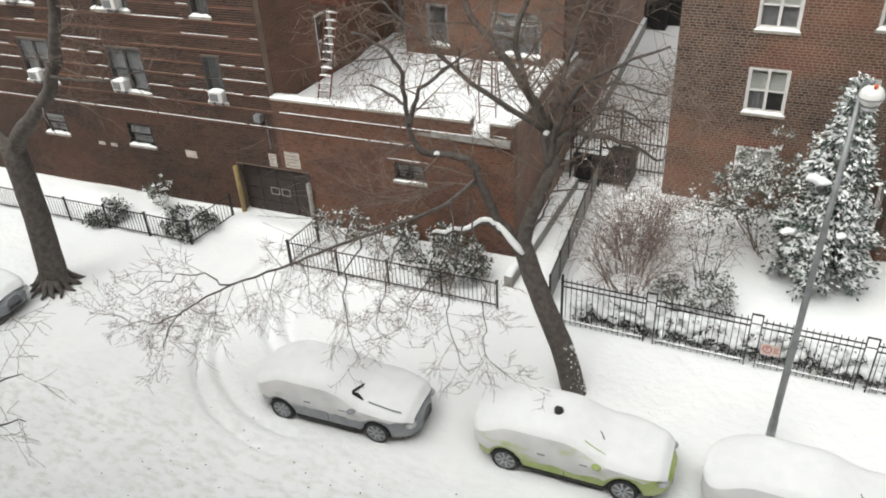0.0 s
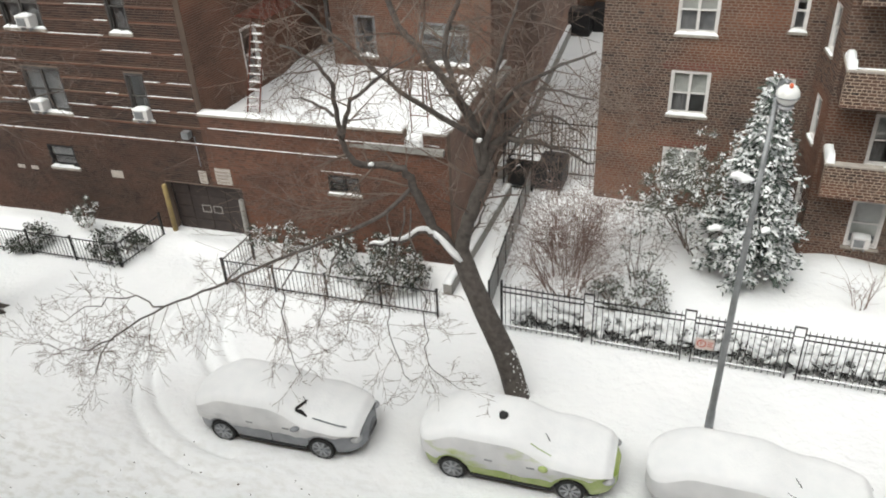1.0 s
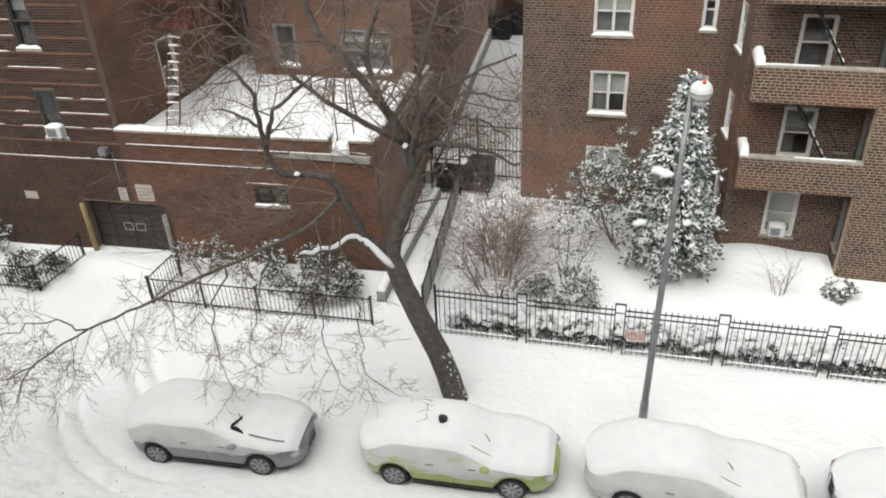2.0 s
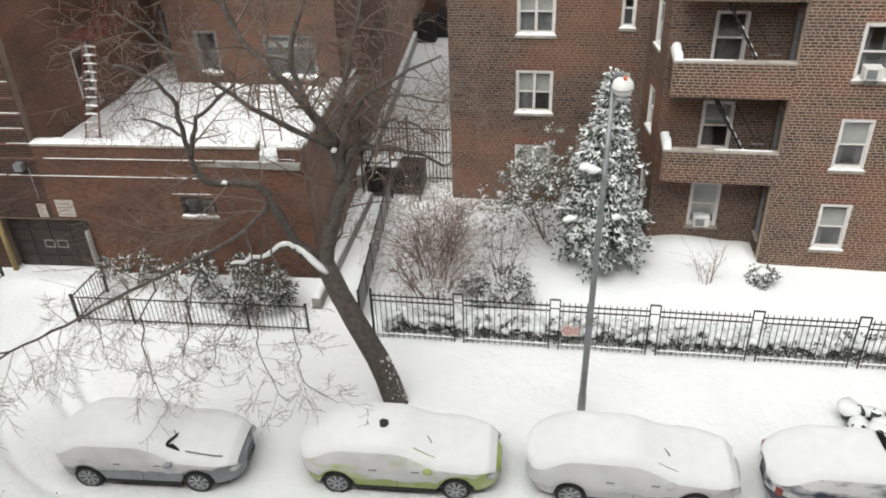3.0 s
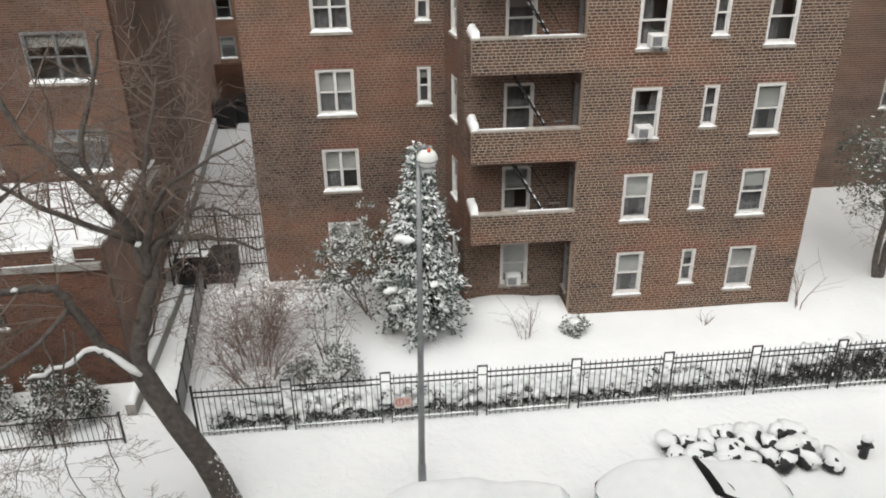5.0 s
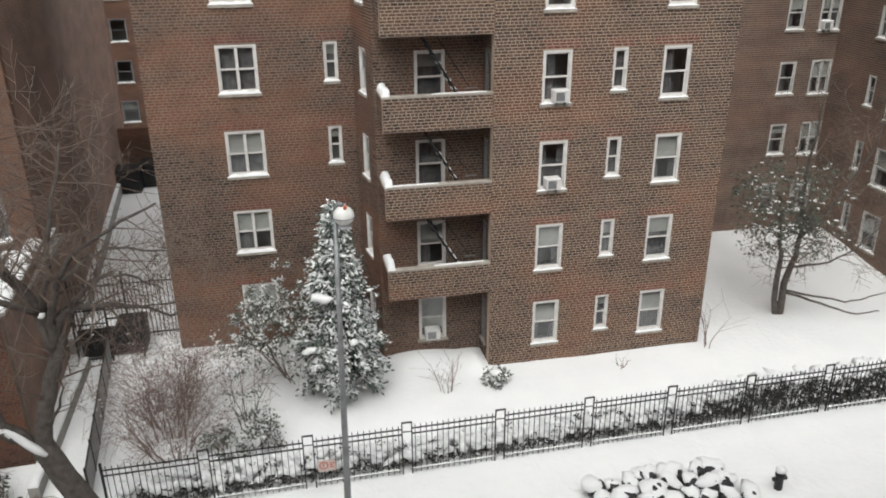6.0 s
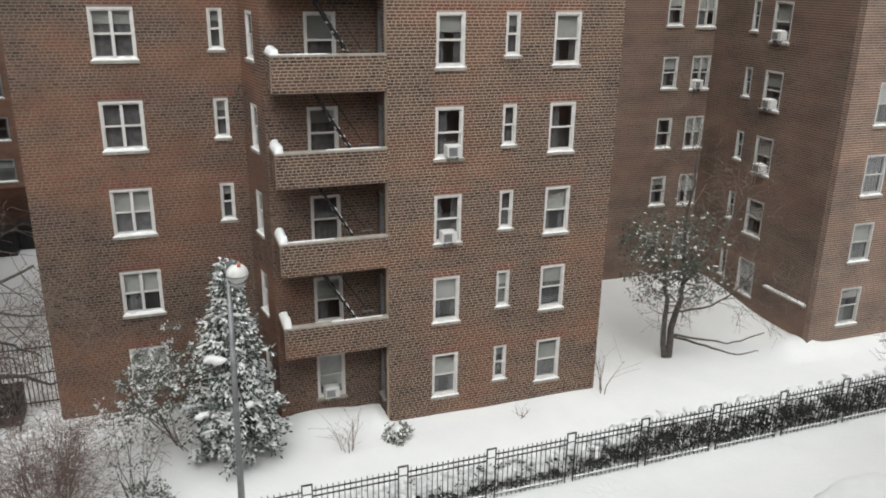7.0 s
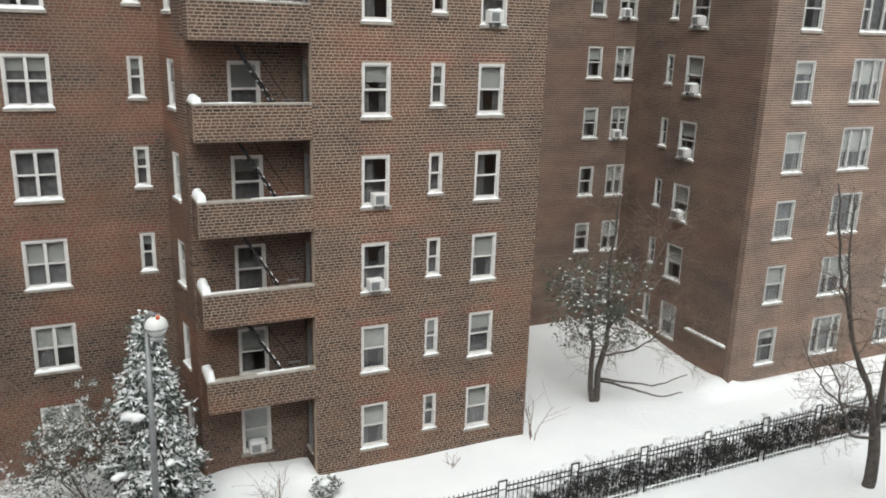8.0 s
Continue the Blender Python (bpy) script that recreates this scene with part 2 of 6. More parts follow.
def lay_bricks(parent, p0, p1, z0, z1, holes, material, m=None, row=0.092, length=0.215, joint=0.025, proud=0.008, lintels=False, single=None):
    """Courses of bricks, proud of their mortar bed, clear of the openings. Those inside single (u0, u1, z0, z1) are objects of their own."""
    fm, span = frame_of(p0, p1)
    m = inside(parent, fm) if m is None else m
    rng = random.Random(int(span * 100 + z0 * 7))
    sets = {"plain": ([], []), "red": ([], [])}
    k, z = 0, z0
    while z + row * 0.6 < z1:
        top = min(z + row - joint, z1)
        spans = [(0.0, span)]
        for a, b, c, d in holes:
            if c - 0.02 < (z + top) / 2 < d + 0.02:
                spans = [t for lo, hi in spans for t in ((lo, min(hi, a)), (max(lo, b), hi)) if t[1] - t[0] > 0.03]
        shift = (0.0, 0.5, 0.27, 0.77)[k % 4] * length
        headers = k % 6 == 5
        step = length * 0.56 if headers else length
        for lo, hi in spans:
            u = math.floor((lo - shift) / step) * step + shift
            while u < hi:
                a, b = max(lo, u), min(hi, u + step - joint)
                if b - a > 0.012:
                    if single and single[0] < a < single[1] and single[2] < z < single[3]:
                        me = cached(("brick", round(b - a, 3), material.name), lambda: raw("brick", brick_corners(0, b - a, 0, row - joint, proud), BRICK_FACES, material))
                        part("brick", me, material, parent, "", m @ pose(a, 0, z))
                    else:
                        red = lintels and any(h[0] - 0.25 < (a + b) / 2 < h[1] + 0.25 and h[3] < z < h[3] + 0.26 for h in holes)
                        v, f = sets["red" if red else "plain"]
                        q = len(v)
                        v += brick_corners(a + rng.uniform(-0.002, 0.002), b, z, top + rng.uniform(-0.002, 0.002), proud + rng.uniform(-0.002, 0.003))
                        f += [tuple(q + i for i in face) for face in BRICK_FACES]
                u += step
        z += row
        k += 1
    for key, (v, f) in sets.items():
        if f:
            mat = LINTEL_BRICKS if key == "red" else material
            part("brickwork", raw("brickwork", v, f, mat), mat, parent, "red brick lintels" if key == "red" else "", m)["kind"] = "stuff"


def raw(name, verts, faces, material, smooth_on=False):
    me = bpy.data.meshes.new(name)
    me.from_pydata(verts, [], faces)
    me.materials.append(material)
    if smooth_on:
        me.polygons.foreach_set("use_smooth", [True] * len(me.polygons))
    return me


def snow_strip(w, d, h, seed):
    """A soft ridge of snow, w long, d deep, up to h high."""
    rng = random.Random(seed)
    bm = bmesh.new()
    n = max(3, int(w / 0.12))
    rows = []
    for i in range(n + 1):
        u = w * i / n
        end = min(1.0, min(i, n - i) * 0.7 + 0.35)
        hh = h * (0.55 + 0.6 * rng.random()) * end
        rows.append([bm.verts.new((u, y * d, z * hh)) for y, z in ((0, 0), (0.03, 0.55), (0.3, 0.95), (0.7, 1.0), (1.0, 0.9), (1.0, 0))])
    for a, b in zip(rows, rows[1:]):
        for k in range(5):
            bm.faces.new((a[k], b[k], b[k + 1], a[k + 1]))
    bm.faces.new(rows[0])
    bm.faces.new(rows[-1][::-1])
    return to_mesh("snow", bm, SNOW_CLEAN, True)


def window(parent, m, w, h, columns=1, blind=0.0, cloth="", snow=0.06, frame_mat=None, seed=0, name="window", rail=0.5):
    """A sash window: m is the pose of the opening's lower left corner, x along the wall, y inward."""
    f = 0.065 if w > 0.6 else 0.055
    fm = frame_mat or WHITE

    def surround():
        return to_mesh("frame", boxes((0, f, 0.0, 0.14, 0, h), (w - f, w, 0.0, 0.14, 0, h), (f, w - f, 0.0, 0.14, h - f, h), (f, w - f, 0.0, 0.14, 0, f)), fm)

    ob = part(name, cached(("frame", w, h, fm.name), surround), fm, parent, "", m)
    shares = (0.0, 0.27, 0.73, 1.0) if columns == 3 else [c / columns for c in range(columns + 1)]
    cuts = [f + (w - 2 * f) * q for q in shares]

    def sash_mesh():
        bm = bmesh.new()
        s, top = 0.048, h - f
        mid = f + (h - 2 * f) * rail
        for c in range(columns):
            a, b = cuts[c], cuts[c + 1]
            whole = columns == 3 and c == 1
            for z0, z1, y in (((f, top, 0.06),) if whole else ((f, mid + 0.02, 0.085), (mid - 0.02, top, 0.045))):
                box(bm, a, a + s, y, y + 0.038, z0, z1)
                box(bm, b - s, b, y, y + 0.038, z0, z1)
                box(bm, a + s, b - s, y, y + 0.038, z0, z0 + s + 0.01)
                box(bm, a + s, b - s, y, y + 0.038, z1 - s, z1)
            if c:
                box(bm, a - 0.045, a + 0.045, 0.02, 0.044, f, top)
        return to_mesh("sash", bm, fm)

    part("sash", cached(("sash", w, h, columns, rail, fm.name), sash_mesh), fm, ob)

    def pane_mesh():
        bm = bmesh.new()
        mid = f + (h - 2 * f) * rail
        for c in range(columns):
            a, b = cuts[c] + 0.036, cuts[c + 1] - 0.036
            whole = columns == 3 and c == 1
            for z0, z1, y in (((f + 0.04, h - f - 0.03, 0.075),) if whole else ((f + 0.04, mid - 0.01, 0.10), (mid + 0.01, h - f - 0.03, 0.06))):
                bm.faces.new([bm.verts.new(p) for p in ((a, y, z0), (b, y, z0), (b, y, z1), (a, y, z1))])
        return to_mesh("pane", bm, GLASS)

    part("pane", cached(("pane", w, h, columns, rail), pane_mesh), GLASS, ob).visible_shadow = False
    part("sill", cached(("sill", w), lambda: to_mesh("sill", boxes((-0.06, w + 0.06, -0.07, 0.16, -0.09, -0.002)), STONE)), STONE, ob)
    if snow:
        part("snow", cached(("sillsnow", w, snow, seed % 5), lambda: snow_strip(w + 0.08, 0.13, snow, seed % 5)), SNOW_CLEAN, ob, "", pose(-0.04, -0.075, 0))
    part("room_backing", cached(("back", w, h), lambda: to_mesh("room_backing", boxes((-0.25, w + 0.25, 0.95, 0.97, -0.25, h + 0.25), (-0.25, -0.24, 0.3, 0.95, -0.25, h + 0.25), (w + 0.24, w + 0.25, 0.3, 0.95, -0.25, h + 0.25), (-0.25, w + 0.25, 0.3, 0.95, h + 0.24, h + 0.25), (-0.25, w + 0.25, 0.3, 0.95, -0.25, -0.24)), DARK)), DARK, ob)
    if blind:
        part("blind", boxes((f, w - f, 0.15, 0.16, f + (h - 2 * f) * (1 - blind), h - f)), BLIND, ob, "pale lowered window blind")
    if cloth:
        bm = bmesh.new()
        spans = {"both": ((f, w * 0.33), (w * 0.67, w - f)), "all": ((f, w - f),), "one": ((f, w * 0.5),)}[cloth]
        for a, b in spans:
            n = 14
            cols = [(bm.verts.new((a + (b - a) * i / n, 0.19 + 0.02 * math.sin(i * 1.9), f)), bm.verts.new((a + (b - a) * i / n, 0.19 + 0.015 * math.sin(i * 1.9), h - f))) for i in range(n + 1)]
            for p, q in zip(cols, cols[1:]):
                bm.faces.new((p[0], q[0], q[1], p[1]))
        part("curtain", bm, CURTAIN, ob, "grey window curtain", None, True)
    return ob


def inside(parent, m=Matrix()):
    return parent.matrix_basis.inverted() @ m


def placed(p0, p1, u, z):
    return frame_of(p0, p1)[0] @ pose(u, 0, z)


# ---- ground ----
def smooth(a, b, x):
    t = min(1.0, max(0.0, (x - a) / (b - a)))
    return t * t * (3 - 2 * t)


RUTS = []
for shift in (0.0, 0.35, 1.3, 1.65):
    # wheel tracks that swing from the driveway into the street
    pts = []
    for i in range(25):
        a = i / 24 * math.pi / 2
        r = 5.2 - shift
        pts.append((-10.6 - r * math.sin(a) + 0.5, 10.6 - 0.2 + (5.2 - r * math.cos(a)) + shift * 0.9))
    pts += [(pts[-1][0] - 0.02 * k, pts[-1][1] + 0.5 * k) for k in range(1, 6)]
    RUTS.append(pts)
RUTS.append([(-40 + 2 * k, 9.6 + 0.02 * math.sin(k)) for k in range(60)])
RUTS.append([(-40 + 2 * k, 8.0 + 0.03 * math.sin(k * 1.3)) for k in range(60)])


def ground_z(x, y):
    z = 0.03 * noise.noise((x * 0.35, y * 0.35, 0)) + 0.018 * noise.noise((x * 1.4, y * 1.4, 3)) + (0.02 if 13.8 < y < 17.3 else 0.008) * noise.noise((x * 3.6, y * 3.6, 7))
    z -= 0.07 * (1 - smooth(13.4, 14.3, y))
    if x > -4.5:
        z += 0.08 * smooth(18.6, 21.5, y) + 0.28 * math.exp(-((x - 4.0) / 1.3) ** 2 - ((y - 23.5) / 0.8) ** 2) + 0.22 * math.exp(-((x - 5.9) / 0.35) ** 2 - ((y - 23.0) / 0.7) ** 2)
    else:
        z += 0.05 * smooth(18, 19.3, y) + 0.3 * math.exp(-((x + 24) / 1.3) ** 2 - ((y - 18.6) / 0.6) ** 2) + 0.2 * math.exp(-((x + 16.4) / 1.5) ** 2 - ((y - 19.1) / 0.5) ** 2)
    if x > 13.5 and y > 22:
        z += 0.55 * smooth(24.5, 30.5, y) + 0.28 * math.exp(-((x - 23.9) / 0.7) ** 2) * smooth(22.0, 23.5, y) + 0.3 * math.exp(-((x - 23.2) / 0.9) ** 2 - ((y - 22.9) / 0.7) ** 2)
    if x > 24:
        z += 0.22 * math.exp(-((y - 22.6) / 0.6) ** 2)
    if y < 12 and x < 2:
        z += (0.035 * noise.noise((x * 2.1, y * 5.0, 11)) + 0.025 * noise.noise((x * 5.3, y * 6.0, 21))) * smooth(11.6, 10.6, y) + 0.05 * math.exp(-((y - 11.15 - 0.04 * x) / 0.16) ** 2)
    return z


def build_ground():
    xs = [-2500, -600, -150, -70] + list(np.arange(-34, -19.99, 0.25)) + list(np.arange(-19.9, 10, 0.12)) + list(np.arange(10, 40.01, 0.25)) + [70, 150, 600, 2500]
    ys = [-2500, -600, -150, -40, -10, 0, 4] + list(np.arange(6, 20, 0.12)) + list(np.arange(20, 33.01, 0.25)) + [36, 42, 50, 70, 150, 600, 2500]
    nx, ny = len(xs), len(ys)
    h = np.zeros((ny, nx))
    for j, y in enumerate(ys):
        for i, x in enumerate(xs):
            if -35 < x < 41 and 5 < y < 34:
                h[j, i] = ground_z(x, y)
    ax, ay = np.array(xs), np.array(ys)
    for line in RUTS:
        for (x0, y0), (x1, y1) in zip(line, line[1:]):
            for q in range(6):
                px, py = x0 + (x1 - x0) * q / 6, y0 + (y1 - y0) * q / 6
                i0, i1 = np.searchsorted(ax, (px - 0.6, px + 0.6))
                j0, j1 = np.searchsorted(ay, (py - 0.6, py + 0.6))
                if i1 > i0 and j1 > j0:
                    d2 = (ax[None, i0:i1] - px) ** 2 + (ay[j0:j1, None] - py) ** 2
                    h[j0:j1, i0:i1] = np.minimum(h[j0:j1, i0:i1], h[j0:j1, i0:i1] * 0.6 - 0.12 * np.exp(-d2 / 0.02) - 0.01)
    verts = [(xs[i], ys[j], float(h[j, i])) for j in range(ny) for i in range(nx)]
    faces = [(j * nx + i, j * nx + i + 1, (j + 1) * nx + i + 1, (j + 1) * nx + i) for j in range(ny - 1) for i in range(nx - 1)]
    me = bpy.data.meshes.new("ground")
    me.from_pydata(verts, [], faces)
    me.materials.append(GROUND_SNOW)
    me.polygons.foreach_set("use_smooth", [True] * len(me.polygons))
    return tagged(new("ground", me), "ground, street and lawns under deep trodden snow", "ground", "", "structure")


def ground_snow():
    m, n, l, b = shader("ground_snow", (0.86, 0.87, 0.88), 0.8)
    co = n.new("ShaderNodeTexCoord").outputs["Object"]
    s = n.new("ShaderNodeSeparateXYZ")
    l.new(co, s.inputs[0])
    road = n.new("ShaderNodeMapRange")
    road.inputs[1].default_value, road.inputs[2].default_value = 12.3, 9.5
    l.new(s.outputs[1], road.inputs[0])
    left = n.new("ShaderNodeMapRange")
    left.inputs[1].default_value, left.inputs[2].default_value = 2.0, -8.0
    l.new(s.outputs[0], left.inputs[0])
    grit = n.new("ShaderNodeMath")
    grit.operation = "MULTIPLY"
    l.new(road.outputs[0], grit.inputs[0])
    l.new(left.outputs[0], grit.inputs[1])
    dirt = n.new("ShaderNodeMath")
    dirt.operation = "MULTIPLY"
    l.new(grit.outputs[0], dirt.inputs[0])
    drawn = n.new("ShaderNodeMapping")
    drawn.inputs["Scale"].default_value = (0.7, 1.5, 1.0)
    l.new(co, drawn.inputs[0])
    l.new(noisy(n, l, 4.5, 0.46, 0.70, 12.0, drawn.outputs[0]), dirt.inputs[1])
    clean = mixer(n, l, noisy(n, l, 0.5, 0.35, 0.65, 4.0, co), (0.885, 0.888, 0.892), (0.845, 0.853, 0.862))
    l.new(mixer(n, l, dirt.outputs[0], clean, (0.72, 0.712, 0.69)), b.inputs["Base Color"])
    bumped(n, l, b, noisy(n, l, 5.0, 0.2, 0.8, 7.0, co), 0.6, 0.05)
    return m


GROUND_SNOW = ground_snow()
build_ground()

# ---- the tall brown apartment building ----
STOREY, FLOORS = 2.75, 7
TOP = 19.0
flats = empty("apartment_building", pose(5, 24.5, 0), "tall brown brick apartment building with white sash windows and stacked balconies", "building")
RX0, RX1, FY, BY, WY = 6.27, 14.03, 22.63, 23.87, 26.14
front = ((RX0, FY), (RX1, FY))
recess = ((2.86, BY), (RX0 + 0.3, BY))
cheek = ((RX0, BY), (RX0, FY + 0.3))
flank = ((2.5, WY), (2.86, BY))
wing = ((-4.1, WY), (2.5, WY))
kinds = {
    "front": (front, [(7.77 - RX0, 0.91, 0.78, 1.58, 1), (9.99 - RX0, 0.47, 1.09, 1.27, 1), (11.61 - RX0, 0.91, 0.78, 1.58, 1)]),
    "wing": (wing, [(-1.79 + 4.1, 1.26, 0.82, 1.53, 2), (1.56 + 4.1, 0.45, 1.09, 1.25, 1)]),
    "flank": (flank, [(0.8, 0.7, 0.9, 1.4, 1)]),
    "recess": (recess, [(1.25, 0.95, 0.7, 1.62, 1)]),
    "cheek": (cheek, [(0.25, 0.5, 0.75, 1.6, 1)]),
}
BLINDS = {("front", 0, 1): 0.5, ("front", 0, 4): 0.35, ("front", 2, 4): 0.5, ("front", 2, 5): 0.5, ("front", 2, 0): 0.5, ("front", 2, 1): 0.4, ("front", 1, 1): 0.4,
          ("wing", 0, 1): 0.55, ("wing", 0, 0): 0.5, ("wing", 0, 2): 0.5, ("recess", 0, 0): 0.8, ("recess", 0, 4): 0.5}
CLOTHS = {("front", 0, 4): "both", ("front", 2, 4): "both", ("wing", 0, 4): "all", ("front", 0, 5): "one", ("wing", 0, 5): "both", ("front", 0, 3): "one", ("wing", 0, 0): "both"}
drapes = random.Random(17)
for key, (line, cols) in kinds.items():
    holes = [(u, u + w, z + f * STOREY, z + h + f * STOREY) for u, w, z, h, c in cols for f in range(FLOORS)]
    holes = [h for h in holes if h[3] < TOP - 0.2]
    # all but the front take the mortar with shade in its colour
    wall("wall", flats, *line, -0.5, TOP, holes, MORTAR if key == "front" else MORTAR_SOOTY_SHADED)
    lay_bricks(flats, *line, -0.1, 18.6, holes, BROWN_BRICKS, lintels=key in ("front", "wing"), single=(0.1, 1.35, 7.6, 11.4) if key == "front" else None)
    for ci, (u, w, z, h, c) in enumerate(cols):
        for f in range(FLOORS):
            zz = z + f * STOREY
            if zz + h < TOP - 0.2:
                # cheek frames take grey STEEL to stand for white paint in shade
                window(flats, inside(flats, placed(*line, u, zz)), w, h, c, BLINDS.get((key, ci, f), drapes.choice((0, 0, 0.3, 0.5))), CLOTHS.get((key, ci, f), drapes.choice(("all", "all", "both", "one"))),
                       0.10 if key == "wing" else (0.05 if key in ("front", "flank") else 0), STEEL if key == "cheek" else None, f * 7 + ci, rail=0.5)
for a, b in (((RX1, FY + 0.3), (RX1, 38)), ((-4.1, 38), (-4.1, WY + 0.3)), ((RX1, 38), (-4.1, 38))):
    wall("wall", flats, a, b, -0.5, TOP, (), BRICK)
part("roof", boxes((-4.4, RX1 + 0.3, WY, 38.3, TOP - 0.2, TOP), (2.9, RX1 + 0.3, FY, WY, TOP - 0.2, TOP)), CONCRETE, flats, "", inside(flats))


def balcony(f):
    z = f * STOREY + 0.16
    slab = part("balcony", boxes((2.98, RX0, FY + 0.02, BY, z - 0.02, z + 0.14)), PLASTER, flats, "brick balcony with a snowy stone coping", inside(flats))
    low, high = z + 0.10, z + 1.0
    for p0, p1 in (((2.95, FY), (RX0 - 0.003, FY)), ((2.95, BY), (2.95, FY + 0.2))):
        m, length = frame_of(p0, p1)
        if p0[1] == FY:
            part("parapet", boxes((0, length, 0, 0.2, z, high)), MORTAR, slab, "", m)
            lay_bricks(slab, p0, p1, z + 0.012, high, (), BROWN_BRICKS, m)
            part("coping", boxes((-0.03, length, -0.03, 0.23, high, high + 0.06)), STONE, slab, "", m)
            part("snow", snow_strip(length * 0.5, 0.09, 0.02, f), SNOW_CLEAN, slab, "", m @ pose(length * 0.45 * (f % 2), 0.1, high + 0.06))
        else:
            part("parapet", boxes((0, length, 0, 0.2, z, high)), MORTAR, slab, "", m)
            lay_bricks(slab, p0, p1, z + 0.012, high, (), BROWN_BRICKS, m)
            part("coping", boxes((0, length - 0.03, -0.03, 0.23, high, high + 0.06)), STONE, slab, "", m)
            part("snow", snow_strip(length + 0.18, 0.23, 0.2, f + 3), SNOW_CLEAN, slab, "thick snow on the parapet", m @ pose(0, 0, high + 0.06))
    part("floor_snow", boxes((3.18, RX0, FY + 0.22, BY - 0.02, z + 0.141, z + 0.16)), SNOW, slab, "")


for f in range(1, FLOORS - 1):
    balcony(f)

# ---- the courtyard building beyond ----
court = empty("courtyard_building", pose(27, 27, 0), "brown brick apartment building round a snowy courtyard", "building")
# walls and roof raised out of view, above the windows, to shade the courtyard
COURT_SHADE_TOP = 25.0
CF, CS, CB = ((24.0, 22.8), (46.0, 22.8)), ((24.0, 31.0), (24.0, 23.1)), ((14.03, 31.0), (24.0, 31.0))
for key, line, cols in (
    ("front", CF, [(1.35, 1.05, 0.98, 1.62, 1, 0), (4.5, 1.75, 0.98, 1.75, 3, 0), (8.6, 1.75, 0.98, 1.7, 3, 0), (12.5, 1.05, 0.98, 1.6, 1, 0), (16.0, 1.75, 0.98, 1.7, 3, 0)]),
    ("side", CS, [(2.35, 0.45, 1.35, 1.25, 1, 0), (3.6, 1.05, 1.0, 1.6, 1, 0)]),
    ("back", CB, [(7.38, 0.8, 1.42, 1.4, 1, 0), (8.92, 1.0, 1.35, 1.5, 2, 0)]),
):
    holes = [(u, u + w, z + f * STOREY, z + h + f * STOREY) for u, w, z, h, c, _ in cols for f in range(7) if z + h + f * STOREY < TOP - 0.2]
    # side and back walls take the tone with courtyard shade in its colour
    wall("wall", court, *line, -0.5, COURT_SHADE_TOP, holes, BRICK_FAR if key == "front" else BRICK_COURT_SHADED)
    for ci, (u, w, z, h, c, _) in enumerate(cols):
        for f in range(7):
            if z + h + f * STOREY < TOP - 0.2:
                rng = random.Random(f * 31 + ci * 5 + len(key))
                window(court, inside(court, placed(*line, u, z + f * STOREY)), w, h, c, rng.choice((0, 0.4, 0.5, 0.6, 0.3)), rng.choice(("all", "one", "both")), 0.07, DULL_WHITE, f + ci)
for a, b in (((46.0, 22.8), (46.0, 31.3)), ((46.0, 38), (14.03, 38))):
    wall("wall", court, a, b, -0.5, COURT_SHADE_TOP, (), BRICK_FAR)
part("roof", boxes((14.03, 24.0, 31.0, 38, COURT_SHADE_TOP - 0.2, COURT_SHADE_TOP), (24.0, 46, 22.8, 38, COURT_SHADE_TOP - 0.2, COURT_SHADE_TOP)), CONCRETE, court, "", inside(court))

m = frame_of(*CS)[0]
part("ledge", boxes((5.4, 7.85, -0.14, 0.0, 1.8, 1.88)), STONE, court, "", inside(court, m))
part("snow", snow_strip(2.4, 0.14, 0.07, 3), SNOW_CLEAN, court, "", inside(court, m @ pose(5.42, -0.14, 1.88)))

# ---- the red brick building with the garage ----
house = empty("garage_building", pose(-16, 22, 0), "old red brick building with garage and snowy terrace roof", "building")


def fx(x):
    return (x, 20.75 + 0.05 * x)


TX, LX = -16.1, -7.6
RISE = 1.00125


def along(x, x0):
    return (x - x0) * RISE


TOWER, LOW = (fx(-36.0), fx(TX)), (fx(TX), fx(LX))
tcols = []
for x0, w in ((-18.58, 0.75), (-22.72, 1.6), (-26.95, 1.55), (-31.0, 1.6)):
    for z in (4.3, 7.25, 10.2, 13.15):
        tcols.append((along(x0, -36), w, z, 1.62, 1 if w < 1 else 2))
for x0, w in ((-22.72, 1.15), (-26.9, 1.15), (-31.2, 1.15)):
    tcols.append((along(x0, -36), w, 2.14, 0.88, 1))
# the garage opening lies under the tower's corner
GX0, GX1, GZ = -18.05, -15.0, 2.0
tower_holes = [(u, u + w, z, z + h) for u, w, z, h, c in tcols] + [(along(GX0, -36), along(TX, -36), -0.5, GZ)]
low_holes = [(along(-11.7, TX), along(-10.6, TX), 2.28, 2.95), (0.0, along(GX1, TX), -0.5, GZ), (along(-8.98, TX), along(-8.37, TX), 4.2, 4.62)]
wall("wall", house, *TOWER, -0.5, TOP, tower_holes, MORTAR_RED)
wall("wall", house, *LOW, -0.5, 4.62, low_holes, MORTAR_RED)
lay_bricks(house, *TOWER, -0.1, 12.0, tower_holes + [(0, 3.5, -0.5, 12.0)], TOWER_BRICKS, row=0.08, joint=0.016)
lay_bricks(house, *LOW, -0.1, 4.6, low_holes, RED_BRICKS, row=0.08, joint=0.016)
for i, (u, w, z, h, c) in enumerate(tcols):
    window(house, inside(house, placed(*TOWER, u, z)), w, h, c, (0, 0.3, 0, 0.5)[i % 4], "all" if i % 3 else "", 0.09, IRON if h < 1 else BRONZE, i)
